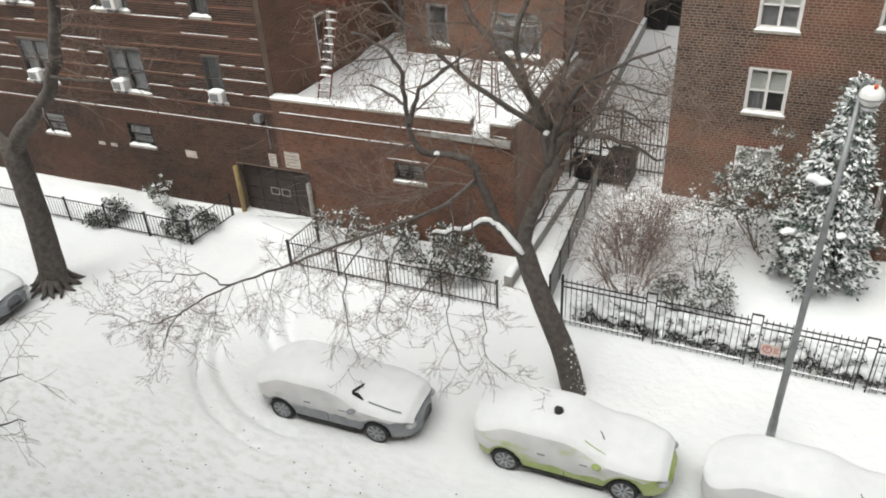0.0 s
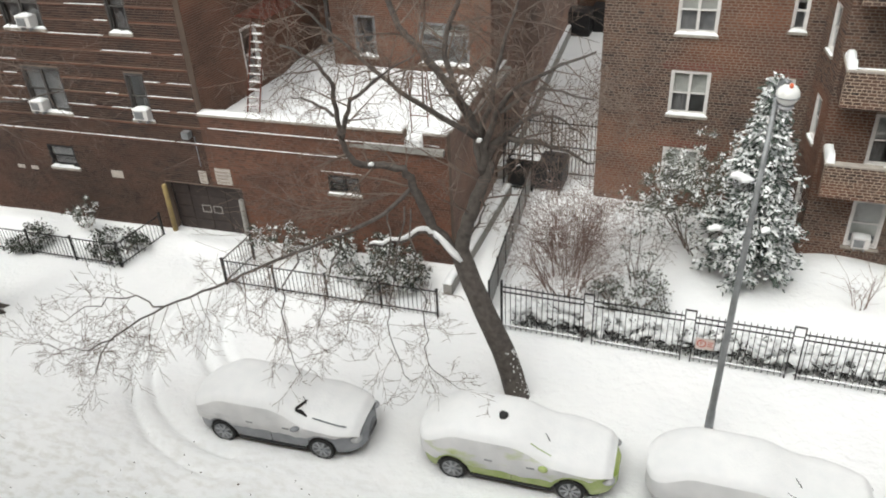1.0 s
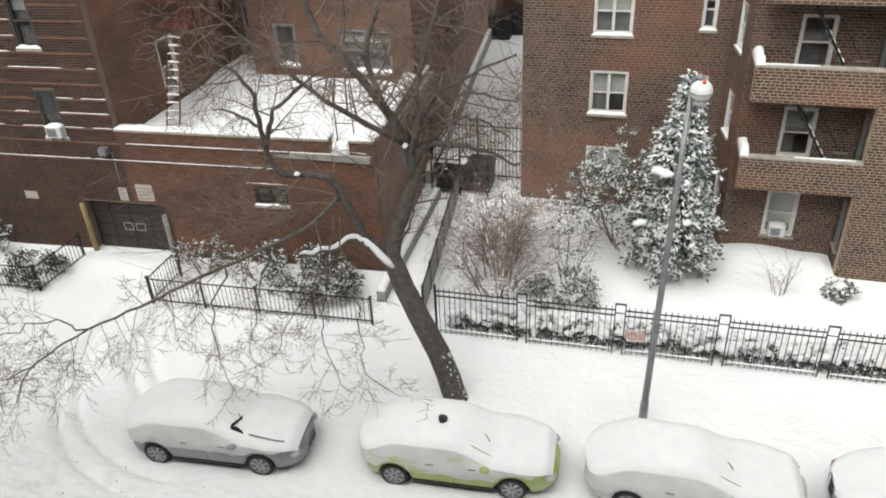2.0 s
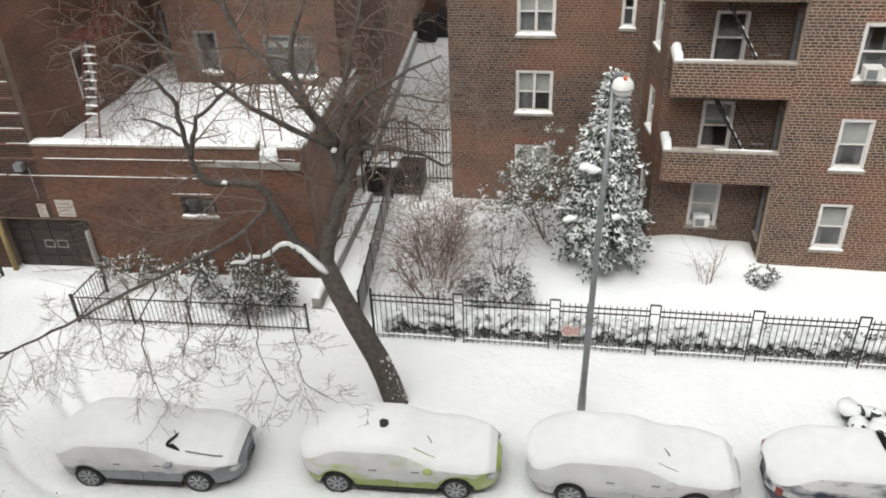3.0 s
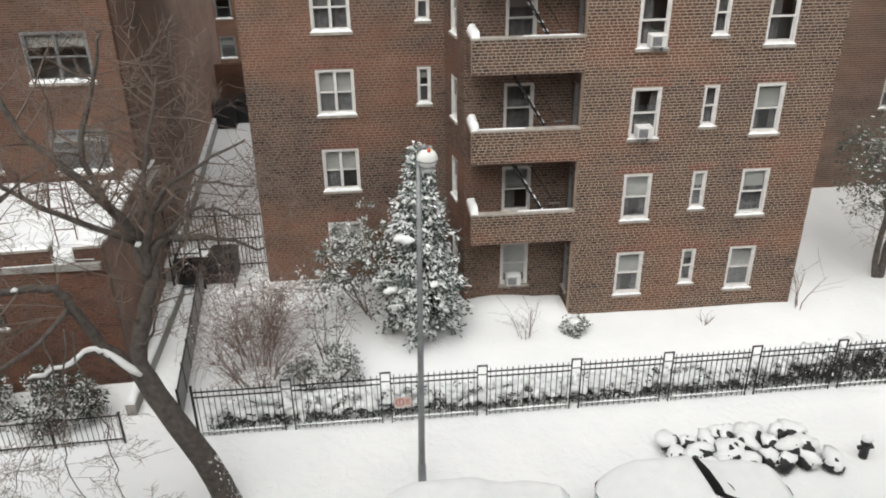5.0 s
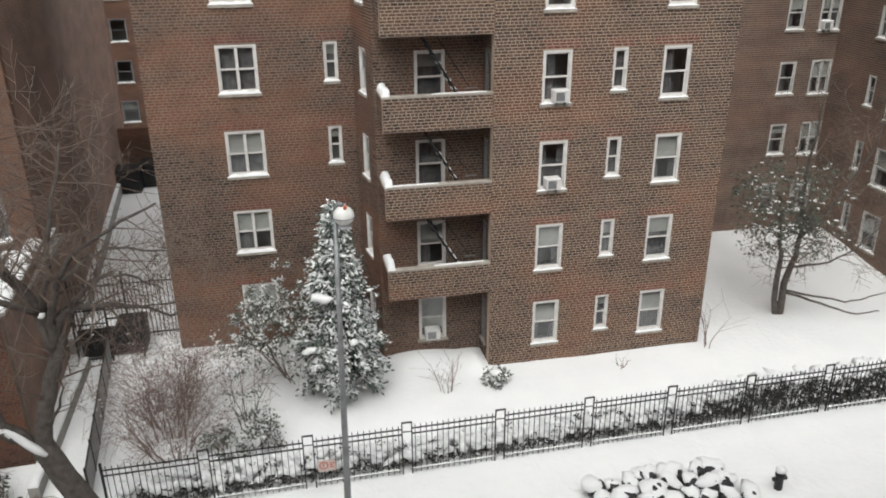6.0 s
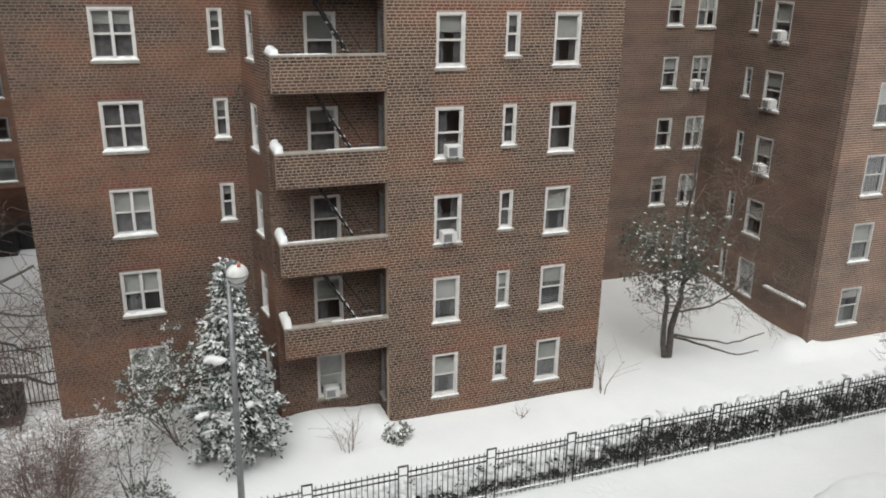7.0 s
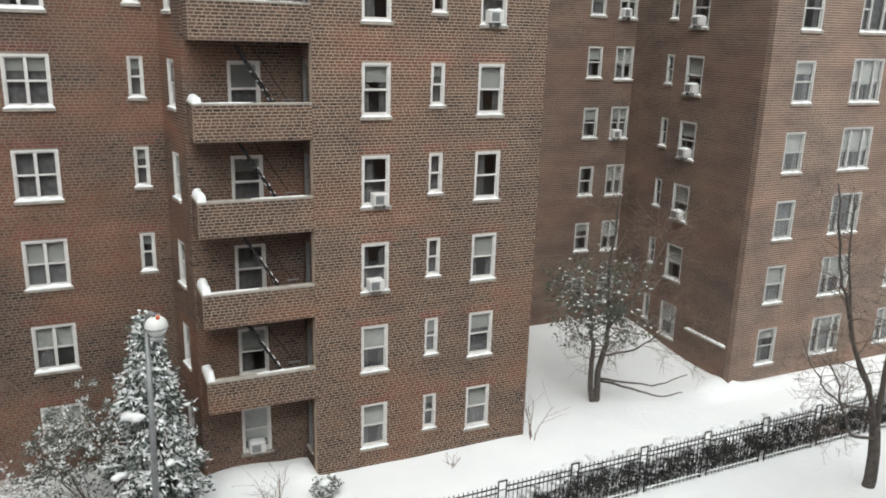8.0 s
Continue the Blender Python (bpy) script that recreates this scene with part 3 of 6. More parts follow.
window(house, inside(house, placed(*LOW, along(-11.7, TX), 2.28)), 1.1, 0.67, 2, 0, "", 0.06, IRON, 2)
BACKY = 26.0
SIDE = ((-16.09, 20.25), (-15.6, 27.9))
wall("wall", house, *SIDE, 4.0, TOP, [(2.6, 3.5, 4.6, 6.6)], BRICK_RED)
window(house, inside(house, placed(*SIDE, 2.6, 4.6)), 0.9, 2.0, 1, 0, "", 0, None, 1)
RIGHT = ((-7.61, 20.67), (-7.9, BACKY))
wall("wall", house, *RIGHT, -0.5, 4.62, (), BRICK_SIDE)
BACK = ((-14.1, BACKY), (-7.9, BACKY - 0.1))
bcols = [(0.95, 0.85, 4.85, 1.5, 1), (3.5, 1.9, 4.75, 1.5, 2), (0.95, 0.85, 7.8, 1.6, 1), (3.4, 2.0, 7.8, 1.6, 2), (0.95, 0.85, 10.7, 1.6, 1), (3.4, 2.0, 10.7, 1.6, 2)]
wall("wall", house, *BACK, 3.5, TOP, [(u, u + w, z, z + h) for u, w, z, h, c in bcols], BRICK_RED)
for i, (u, w, z, h, c) in enumerate(bcols):
    window(house, inside(house, placed(*BACK, u, z)), w, h, c, 0.3 * (i % 2), "", 0.14, STEEL, i + 3)
wall("wall", house, (-15.6, 27.9), (-14.1, 27.9), 3.5, TOP, [(0.25, 1.2, 4.5, 6.5)], BRICK_RED)
window(house, inside(house, placed((-15.6, 27.9), (-14.1, 27.9), 0.25, 4.5)), 0.95, 2.0, 1, 0, "", 0, STEEL, 1)
wall("wall", house, (-14.1, 27.9), (-14.1, BACKY + 0.3), 3.5, TOP, (), BRICK_RED)
wall("wall", house, (-7.9, BACKY + 0.2), (-9.6, 52), -0.5, TOP, (), BRICK_SIDE)
part("roof", boxes((TX, -7.7, 20.2, 27.8, 4.0, 4.2)), CONCRETE, house, "", inside(house))
part("roof", boxes((-36, TX, 20.3, 40, TOP - 0.2, TOP), (TX, -8, 28.1, 45, TOP - 0.2, TOP)), CONCRETE, house, "", inside(house))
wall("wall", house, (-36, 40), (-36, 18.95), -0.5, TOP, (), BRICK_RED)
wall("wall", house, (-9.6, 45), (-36, 45), -0.5, TOP, (), BRICK_RED)


def roof_snow():
    bm = bmesh.new()
    nx, ny = 44, 40
    grid = []
    for j in range(ny + 1):
        row = []
        for i in range(nx + 1):
            x, y = -16.0 + 8.15 * i / nx, 20.3 + 7.5 * j / ny
            z = 4.28 + 0.05 * noise.noise((x * 0.7, y * 0.7, 2)) + 0.03 * noise.noise((x * 2.2, y * 2.2, 5)) + 0.18 * smooth(24.8, 26.2, y)
            row.append(bm.verts.new((x, y, z)))
        grid.append(row)
    for a, b in zip(grid, grid[1:]):
        for i in range(nx):
            bm.faces.new((a[i], a[i + 1], b[i + 1], b[i]))
    return bm


part("roof_snow", roof_snow(), SNOW, house, "deep snow on the terrace roof", inside(house), True)
m, length = frame_of(*LOW)
part("coping", boxes((-0.0, along(-9.0, TX), -0.06, 0.34, 4.62, 4.70), (along(-8.35, TX), length, -0.06, 0.34, 4.62, 4.70)), STONE, house, "", inside(house, m))
part("snow", snow_strip(along(-9.0, TX), 0.40, 0.05, 4), SNOW_CLEAN, house, "", inside(house, m @ pose(0, -0.06, 4.70)))
part("snow", snow_strip(0.75, 0.40, 0.05, 5), SNOW_CLEAN, house, "", inside(house, m @ pose(along(-8.35, TX), -0.06, 4.70)))
m, length = frame_of(*RIGHT)
part("coping", boxes((0.0, length, -0.06, 0.34, 4.62, 4.70)), STONE, house, "", inside(house, m))
part("snow", snow_strip(length - 0.1, 0.42, 0.14, 6), SNOW_CLEAN, house, "", inside(house, m @ pose(0.02, -0.06, 4.70)))


def ledges():
    """Projecting brick courses on the street front."""
    m, length = frame_of(*TOWER)
    levels = [3.6] + [4.2 + 0.49 * k for k in range(18)]
    rng = random.Random(4)
    stone = bmesh.new()
    cuts = [(u, u + w, z - 0.1, z + h) for u, w, z, h, c in tcols]
    caps = []
    for z in levels:
        spans = [(0.0, length)]
        for u0, u1, z0, z1 in cuts:
            if z0 < z < z1:
                spans = [s for a, b in spans for s in ((a, min(b, u0)), (max(a, u1), b)) if s[1] - s[0] > 0.1]
        for a, b in spans:
            box(stone, a, b, -0.035, 0.0, z - 0.075, z)
            u = a
            while u < b - 0.3:
                w = rng.uniform(0.5, 2.6) if z > 3.7 else rng.uniform(2, 4)
                w = min(w, b - u)
                if z < 3.7 or rng.random() < 0.62:
                    caps.append((u, w, z))
                u += w + (rng.uniform(0.1, 0.9) if z > 3.7 else 0.05)
    part("ledge", stone, BRICK_RED, house, "", inside(house, m))
    for u, w, z in caps:
        part("snow", cached(("ledge", round(w, 1)), lambda: snow_strip(round(w, 1), 0.038, 0.016, int(w * 10))), SNOW_CLEAN, house, "", inside(house, m @ pose(u, -0.04, z)))
    m, length = frame_of(*LOW)
    for z, first, last in ((3.6, 0, length - 3.2), (4.2, 0.3, length - 1.0), (3.05, 4.2, length - 2.9)):
        part("ledge", boxes((first, last, -0.035, 0, z - 0.075, z)), BRICK_RED, house, "", inside(house, m))
        part("snow", snow_strip(last - first, 0.04, 0.015, int(z * 9)), SNOW_CLEAN, house, "", inside(house, m @ pose(first, -0.04, z)))


ledges()

# ---- the building the camera looks out from, and the one across the alley ----
own = wall("wall_south", None, (-45, -0.9), (45, -0.9), -0.5, 20, (), BRICK)
tagged(own, "plain brown brick wall closing the street", "wall", "", "structure")


# ---- materials of trees, cars and street things ----
BARK = mottled("wet_bark", (0.135, 0.118, 0.107), (0.08, 0.07, 0.064), 7.0, 0.9, 0.0, 0.8, 0.02, 5.0)
TWIG = mottled("brown_twigs", (0.20, 0.155, 0.128), (0.13, 0.10, 0.085), 3.0, 0.9)
SHRUB_TWIG = mottled("reddish_twigs", (0.26, 0.19, 0.165), (0.18, 0.13, 0.115), 3.0, 0.9)
NEEDLE = mottled("dark_needles", (0.075, 0.095, 0.082), (0.11, 0.135, 0.115), 4.0, 0.7)
DARK_LEAF = mottled("dark_evergreen_leaves", (0.05, 0.06, 0.045), (0.085, 0.09, 0.07), 5.0, 0.6)
LEAF = mottled("evergreen_leaves", (0.11, 0.12, 0.095), (0.165, 0.165, 0.14), 5.0, 0.6)
HEDGE = mottled("hedge_leaves", (0.05, 0.052, 0.05), (0.085, 0.083, 0.078), 5.0, 0.8)
TYRE = mottled("tyre_rubber", (0.02, 0.02, 0.021), (0.035, 0.035, 0.035), 9.0, 0.8)
ALLOY = mottled("alloy_rim", (0.45, 0.46, 0.48), (0.30, 0.31, 0.33), 8.0, 0.4, 0.6)
BLACK = mottled("black_trim", (0.02, 0.02, 0.022), (0.035, 0.034, 0.034), 6.0, 0.5)
RED_LENS = mottled("red_lens", (0.30, 0.06, 0.055), (0.22, 0.05, 0.05), 6.0, 0.3)
LAMP_LENS = mottled("clear_lens", (0.5, 0.5, 0.5), (0.35, 0.36, 0.38), 8.0, 0.2)


def paint(name, a, b_colour):
    m = mottled(name, a, b_colour, 2.5, 0.35, 0.0, 0.05, 0.002)
    m.node_tree.nodes["Principled BSDF"].inputs["Coat Weight"].default_value = 0.4
    return m


GREY_CAR = paint("silver_grey_paint", (0.22, 0.23, 0.25), (0.30, 0.31, 0.33))
GREEN_CAR = paint("lime_green_paint", (0.30, 0.40, 0.09), (0.45, 0.50, 0.24))
WHITE_CAR = paint("pale_grey_paint", (0.50, 0.50, 0.51), (0.60, 0.60, 0.60))
NAVY_CAR = paint("dark_blue_paint", (0.03, 0.035, 0.055), (0.05, 0.055, 0.075))
# Flank snow: a thin film, its grey also holding the shade of the car's sides.
SHADED_FILM = mottled("shaded_frosted_film", (0.66, 0.665, 0.67), (0.76, 0.76, 0.76), 1.6, 0.8, 0.0, 0.3, 0.01)


def blob(bm, c, r, squash, rng, rough=0.25, sub=1, long=1.0):
    """An uneven flattened lump, drawn out by long."""
    ang = rng.uniform(0, 3.14)
    ca, sa = math.cos(ang), math.sin(ang)
    made = bmesh.ops.create_icosphere(bm, subdivisions=sub, radius=1.0)["verts"]
    k = rng.random() * 50
    for v in made:
        n = 1 + rough * noise.noise((v.co.x * 1.3 + k, v.co.y * 1.3, v.co.z * 1.3)) * 2
        px, py = v.co.x * r * n * long, v.co.y * r * n / long ** 0.5
        v.co = Vector(c) + Vector((px * ca - py * sa, px * sa + py * ca, v.co.z * r * squash * n))


class Wood:
    """Collects tapered twigs cheaply."""

    def __init__(self, seed):
        self.v, self.f, self.rng = [], [], random.Random(seed)
        self.ends = []

    def tube(self, pts, radii, sides):
        base = len(self.v)
        side = None
        for i, p in enumerate(pts):
            d = (pts[min(i + 1, len(pts) - 1)] - pts[max(i - 1, 0)])
            if d.length < 1e-6:
                d = Vector((0, 0, 1))
            d.normalize()
            side = d.orthogonal().normalized() if side is None else (side - d * side.dot(d)).normalized()
            up = d.cross(side)
            for k in range(sides):
                a = 2 * math.pi * k / sides
                self.v.append(tuple(p + (side * math.cos(a) + up * math.sin(a)) * radii[i]))
        for i in range(len(pts) - 1):
            for k in range(sides):
                a, b = base + i * sides + k, base + i * sides + (k + 1) % sides
                self.f.append((a, b, b + sides, a + sides))

    def grow(self, p, d, length, r, depth, droop=0.0, wild=0.35, kids=4, sides=4):
        rng = self.rng
        n = 5 if depth else 3
        pts, radii = [Vector(p)], [r]
        d = Vector(d).normalized()
        for i in range(n):
            d = (d + Vector((rng.gauss(0, wild), rng.gauss(0, wild), rng.gauss(0, wild) - droop)) * 0.55).normalized()
            pts.append(pts[-1] + d * length / n)
            radii.append(max(0.0042, r * (1 - 0.75 * (i + 1) / n)))
        self.tube(pts, radii, sides if r > 0.012 else 3)
        self.ends.append(pts[-1])
        if depth:
            for j in range(kids):
                t = 0.25 + 0.75 * (j + rng.random()) / kids
                i = min(n - 1, int(t * n))
                q = pts[i].lerp(pts[i + 1], t * n - i) if i < n else pts[-1]
                axis = (pts[i + 1] - pts[i]).normalized()
                s = axis.orthogonal()
                s.rotate(Matrix.Rotation(rng.uniform(0, 6.28), 3, axis))
                self.grow(q, axis * 0.75 + s * rng.uniform(0.5, 1.0), length * rng.uniform(0.4, 0.62), max(0.0052, radii[i] * 0.55), depth - 1, droop, wild, kids, sides)

    def along(self, pts, r0, r1, count, length, depth, droop=0.1, start=0.25, wild=0.35, kids=4, lean=(0, 0, 0)):
        """Twigs that spring from a limb."""
        rng = self.rng
        n = len(pts) - 1
        for j in range(count):
            t = start + (1 - start) * (j + rng.random()) / count
            i = min(n - 1, int(t * n))
            q = pts[i].lerp(pts[i + 1], t * n - i)
            axis = (pts[i + 1] - pts[i]).normalized()
            s = axis.orthogonal()
            s.rotate(Matrix.Rotation(rng.uniform(0, 6.28), 3, axis))
            r = (r0 + (r1 - r0) * t) * 0.4
            self.grow(q, axis * 0.6 + s + Vector(lean), length * rng.uniform(0.6, 1.2), max(0.006, min(0.03, r)), depth, droop, wild, kids)

    def mesh(self, name, material):
        return raw(name, self.v, self.f, material)


def limb_points(pts, n=4, wild=0.04, seed=0):
    """A smoothed, slightly crooked line through a few points."""
    rng = random.Random(seed)
    P = [Vector(p) for p in pts]
    out = []
    for i in range(len(P) - 1):
        a, b, c, d = P[max(i - 1, 0)], P[i], P[i + 1], P[min(i + 2, len(P) - 1)]
        for k in range(n):
            t = k / n
            out.append(0.5 * ((2 * b) + (c - a) * t + (2 * a - 5 * b + 4 * c - d) * t * t + (3 * b - a - 3 * c + d) * t ** 3) + Vector((rng.gauss(0, wild), rng.gauss(0, wild), rng.gauss(0, wild))) * (1 if k else 0))
    return out + [P[-1]]


def limb(name, tree, pts, r0, r1, seed, wild=0.03, sides=8):
    p = limb_points(pts, 4, wild, seed)
    bm = bmesh.new()
    n = len(p)
    tube(bm, p, [r0 + (r1 - r0) * (i / (n - 1)) ** 0.8 for i in range(n)], sides)
    part(name, bm, BARK, tree, "", inside(tree), True)
    return p


def snow_on(p, r0, r1):
    """A ridge of snow along a limb."""
    bm = bmesh.new()
    n = len(p)
    tube(bm, [q + Vector((0, 0, 0.06)) for q in p], [(r0 + (r1 - r0) * i / n) * (0.4 if i in (0, n - 1) else 0.9 + 0.25 * noise.noise((i * 1.7, 2, 3))) for i in range(n)], 8)
    return bm


# ---- the leaning street tree ----
tree = empty("street_tree", pose(-4.05, 15.1, 0), "bare leaning street tree with snow on its forks", "tree", "street trees")
limb("trunk", tree, [(-3.88, 15.1, -0.3), (-4.26, 15.1, 1.08), (-4.74, 15.15, 2.24), (-5.18, 15.2, 3.26), (-5.47, 15.25, 4.1)], 0.33, 0.24, 1, 0.01, 14)
wood = Wood(3)
BOUGHS = [
    ([(-5.47, 15.25, 4.0), (-5.3, 15.3, 4.72), (-5.0, 15.5, 5.7), (-4.88, 15.7, 6.47), (-5.4, 15.9, 7.46), (-6.4, 16.1, 8.54), (-7.17, 16.2, 9.5), (-7.6, 16.3, 10.8)], 0.21, 0.05, 22, 1.7),
    ([(-4.95, 15.6, 6.1), (-4.75, 15.4, 7.14), (-4.2, 15.2, 8.26), (-3.32, 15.0, 8.88), (-2.41, 14.9, 9.37)], 0.10, 0.02, 10, 1.4),
    ([(-4.9, 15.6, 6.45), (-4.5, 15.5, 7.04), (-3.87, 15.3, 7.15), (-3.14, 15.1, 7.18), (-2.33, 15.0, 6.98)], 0.12, 0.02, 9, 1.2),
    ([(-4.4, 15.45, 7.1), (-3.87, 15.3, 7.68), (-3.23, 15.2, 7.84), (-2.53, 15.0, 7.54)], 0.06, 0.015, 7, 1.0),
    ([(-4.6, 15.35, 7.6), (-3.96, 15.2, 8.18), (-3.31, 15.0, 8.49), (-2.37, 14.9, 8.4)], 0.06, 0.015, 7, 1.0),
    ([(-5.6, 15.2, 4.1), (-6.12, 15.1, 4.9), (-6.37, 15.0, 5.68), (-6.62, 14.9, 6.36), (-7.58, 14.7, 6.43), (-7.9, 14.6, 6.8), (-7.95, 14.5, 7.59), (-7.96, 14.4, 8.54), (-8.36, 14.3, 9.04), (-8.92, 14.2, 9.28)], 0.14, 0.025, 16, 1.3),
    ([(-7.9, 14.55, 7.17), (-7.54, 14.3, 7.91), (-6.76, 14.1, 8.74), (-5.75, 13.9, 9.4)], 0.07, 0.015, 10, 1.3),
    ([(-7.94, 14.5, 7.66), (-8.63, 14.7, 7.85), (-9.24, 14.8, 7.9)], 0.045, 0.012, 6, 1.0),
    ([(-4.95, 15.55, 6.2), (-5.3, 15.9, 7.2), (-6.0, 16.2, 8.6), (-5.6, 16.4, 10.0), (-5.2, 16.5, 11.2)], 0.12, 0.03, 20, 1.6),
    ([(-5.1, 15.75, 6.9), (-6.7, 15.3, 8.0), (-7.9, 15.0, 9.2), (-9.0, 14.8, 10.2)], 0.08, 0.02, 16, 1.5),
    ([(-5.0, 15.7, 6.9), (-4.6, 15.9, 8.8), (-4.2, 16.1, 10.3)], 0.08, 0.02, 14, 1.5),
    ([(-5.39, 15.2, 4.55), (-4.85, 14.9, 5.19), (-4.68, 14.8, 6.0)], 0.045, 0.012, 4, 0.5),
]
for i, (pts, r0, r1, count, reach) in enumerate(BOUGHS):
    p = limb("limb", tree, pts, r0, r1, 10 + i)
    wood.along(p, r0, r1, int(count * 1.2), reach * 1.1, 2, 0.0, 0.2, 0.16, 5)
# the long bough that hangs over the street, and its drooping shoots
HANG = [(-6.45, 14.95, 5.9), (-6.9, 14.2, 5.5), (-7.55, 13.4, 5.35), (-8.5, 12.9, 5.0), (-9.4, 12.4, 4.66), (-10.24, 12.0, 4.3), (-11.45, 11.6, 3.8), (-12.7, 11.25, 3.0), (-13.3, 11.1, 2.4), (-13.65, 11.0, 1.7)]
p = limb("limb", tree, HANG, 0.055, 0.012, 40, 0.012)
wood.along(p, 0.05, 0.014, 30, 1.15, 2, 0.04, 0.25, 0.15, 5, (0, 0, -0.3))
for i, pts in enumerate(([(-11.45, 11.6, 3.8), (-12.3, 11.4, 4.0), (-13.1, 11.2, 3.75), (-14.2, 11.0, 3.2)], [(-12.9, 11.2, 2.8), (-13.9, 11.05, 2.35), (-15.2, 11.0, 2.25)],
                         [(-6.8, 14.2, 5.55), (-6.61, 13.6, 4.66), (-7.5, 13.3, 3.2), (-7.9, 13.2, 2.2)], [(-6.5, 14.5, 5.6), (-6.55, 13.6, 3.89), (-6.66, 13.4, 2.69), (-6.05, 13.2, 1.5)],
                         [(-6.4, 14.6, 5.5), (-6.09, 13.8, 4.46), (-5.83, 13.6, 3.37), (-5.71, 13.4, 2.02), (-4.9, 13.3, 1.5)], [(-8.5, 12.9, 5.0), (-8.9, 12.7, 3.8), (-9.0, 12.6, 2.4), (-8.7, 12.5, 1.6)],
                         [(-7.6, 13.4, 5.3), (-8.0, 13.0, 4.0), (-8.3, 12.8, 2.6)])):
    p = limb("limb", tree, pts, 0.024, 0.007, 50 + i, 0.05, 5)
    wood.along(p, 0.022, 0.008, 12, 1.0, 2, 0.03, 0.2, 0.14, 4, (0, 0, -0.2))
# thin shoots across the face of the low building
for i in range(12):
    rng = random.Random(200 + i)
    wood.grow((-6.7 - 0.1 * i, 14.6 - 0.05 * i, 5.9 - 0.04 * i), (-1.0, -0.1, rng.uniform(-0.5, 0.25)), rng.uniform(1.8, 3.2), 0.014, 2, 0.02, 0.12, 4)
part("twig_growth", wood.mesh("twig_growth", TWIG), TWIG, tree, "fine bare hanging twigs", inside(tree))["kind"] = "stuff"
STUB = [(-5.65, 15.2, 4.14), (-5.97, 15.0, 4.51), (-6.27, 14.9, 4.76), (-6.79, 14.7, 4.49), (-7.5, 14.5, 4.38)]
p = limb("limb", tree, STUB, 0.10, 0.045, 80)
rng = random.Random(5)
part("snow", snow_on(p, 0.085, 0.05), SNOW_CLEAN, tree, "ridge of snow on the broken limb", inside(tree), True)
part("snow", snow_on([Vector(q) for q in ((-5.36, 15.02, 3.92), (-5.5, 14.99, 4.1), (-5.66, 15.0, 4.26), (-5.82, 15.0, 4.46), (-6.0, 14.98, 4.68))], 0.12, 0.06), SNOW_CLEAN, tree, "snow lying in the fork", inside(tree), True)
for q, r in (((-7.3, 14.65, 6.5), 0.07), ((-4.95, 15.35, 7.05), 0.07)):
    bm = bmesh.new()
    blob(bm, q, r, 0.7, rng, 0.3, 2)
    part("snow", bm, SNOW_CLEAN, tree, "clump of snow in a fork", inside(tree), True)

bm = bmesh.new()
for k in range(90):
    z = 1.5 * rng.random() ** 1.5 + 0.02
    a = rng.gauss(0.25, 0.4)
    r = 0.325 - 0.018 * z
    blob(bm, (-3.97 - 0.28 * z + r * math.cos(a), 15.1 - r * math.sin(a), z), rng.uniform(0.008, 0.026), 1.7, rng, 0.4, 1)
part("snow", bm, SNOW_CLEAN, tree, "wind-blown snow stuck to the bark", inside(tree), True)["kind"] = "stuff"

# ---- the other street trees ----
tree2 = empty("street_tree", pose(-21.5, 13.7, 0), "thick bare street tree with spreading roots in snow", "tree", "street trees")
limb("trunk", tree2, [(-21.15, 13.7, -0.3), (-21.1, 13.75, 0.9), (-21.0, 13.8, 2.5), (-21.05, 13.9, 4.9)], 0.47, 0.36, 2, 0.01, 14)
wood = Wood(8)
for i, (pts, r0, r1) in enumerate((
    ([(-21.05, 13.9, 4.7), (-22.1, 13.9, 5.6), (-23.2, 13.8, 8.0), (-23.8, 13.8, 11.0)], 0.28, 0.12),
    ([(-21.0, 13.88, 4.75), (-20.0, 13.75, 5.7), (-18.95, 13.7, 6.45), (-18.0, 13.6, 7.4), (-17.3, 13.5, 8.5), (-16.5, 13.4, 10.0)], 0.27, 0.13),
    ([(-18.1, 13.55, 7.6), (-16.9, 13.3, 7.7), (-15.4, 13.0, 7.9), (-14.0, 12.9, 8.3)], 0.05, 0.015),
)):
    p = limb("limb", tree2, pts, r0, r1, 90 + i)
    wood.along(p, r0, r1, 8, 1.6, 2, 0.0, 0.4)
rng = random.Random(12)
for k in range(9):
    a = -2.6 + k * 0.42
    q = Vector((-21.15, 13.7, 0.25))
    pts = [q + Vector((math.cos(a), math.sin(a), 0)) * r + Vector((rng.gauss(0, 0.04), rng.gauss(0, 0.04), -z)) for r, z in ((0.26, -0.1), (0.5, 0.1), (0.7, 0.2), (0.9, 0.29))]
    bm = bmesh.new()
    tube(bm, pts, [0.17, 0.12, 0.075, 0.03], 7)
    part("root", bm, BARK, tree2, "", inside(tree2), True)
part("twig_growth", wood.mesh("twig_growth", TWIG), TWIG, tree2, "", inside(tree2))["kind"] = "stuff"

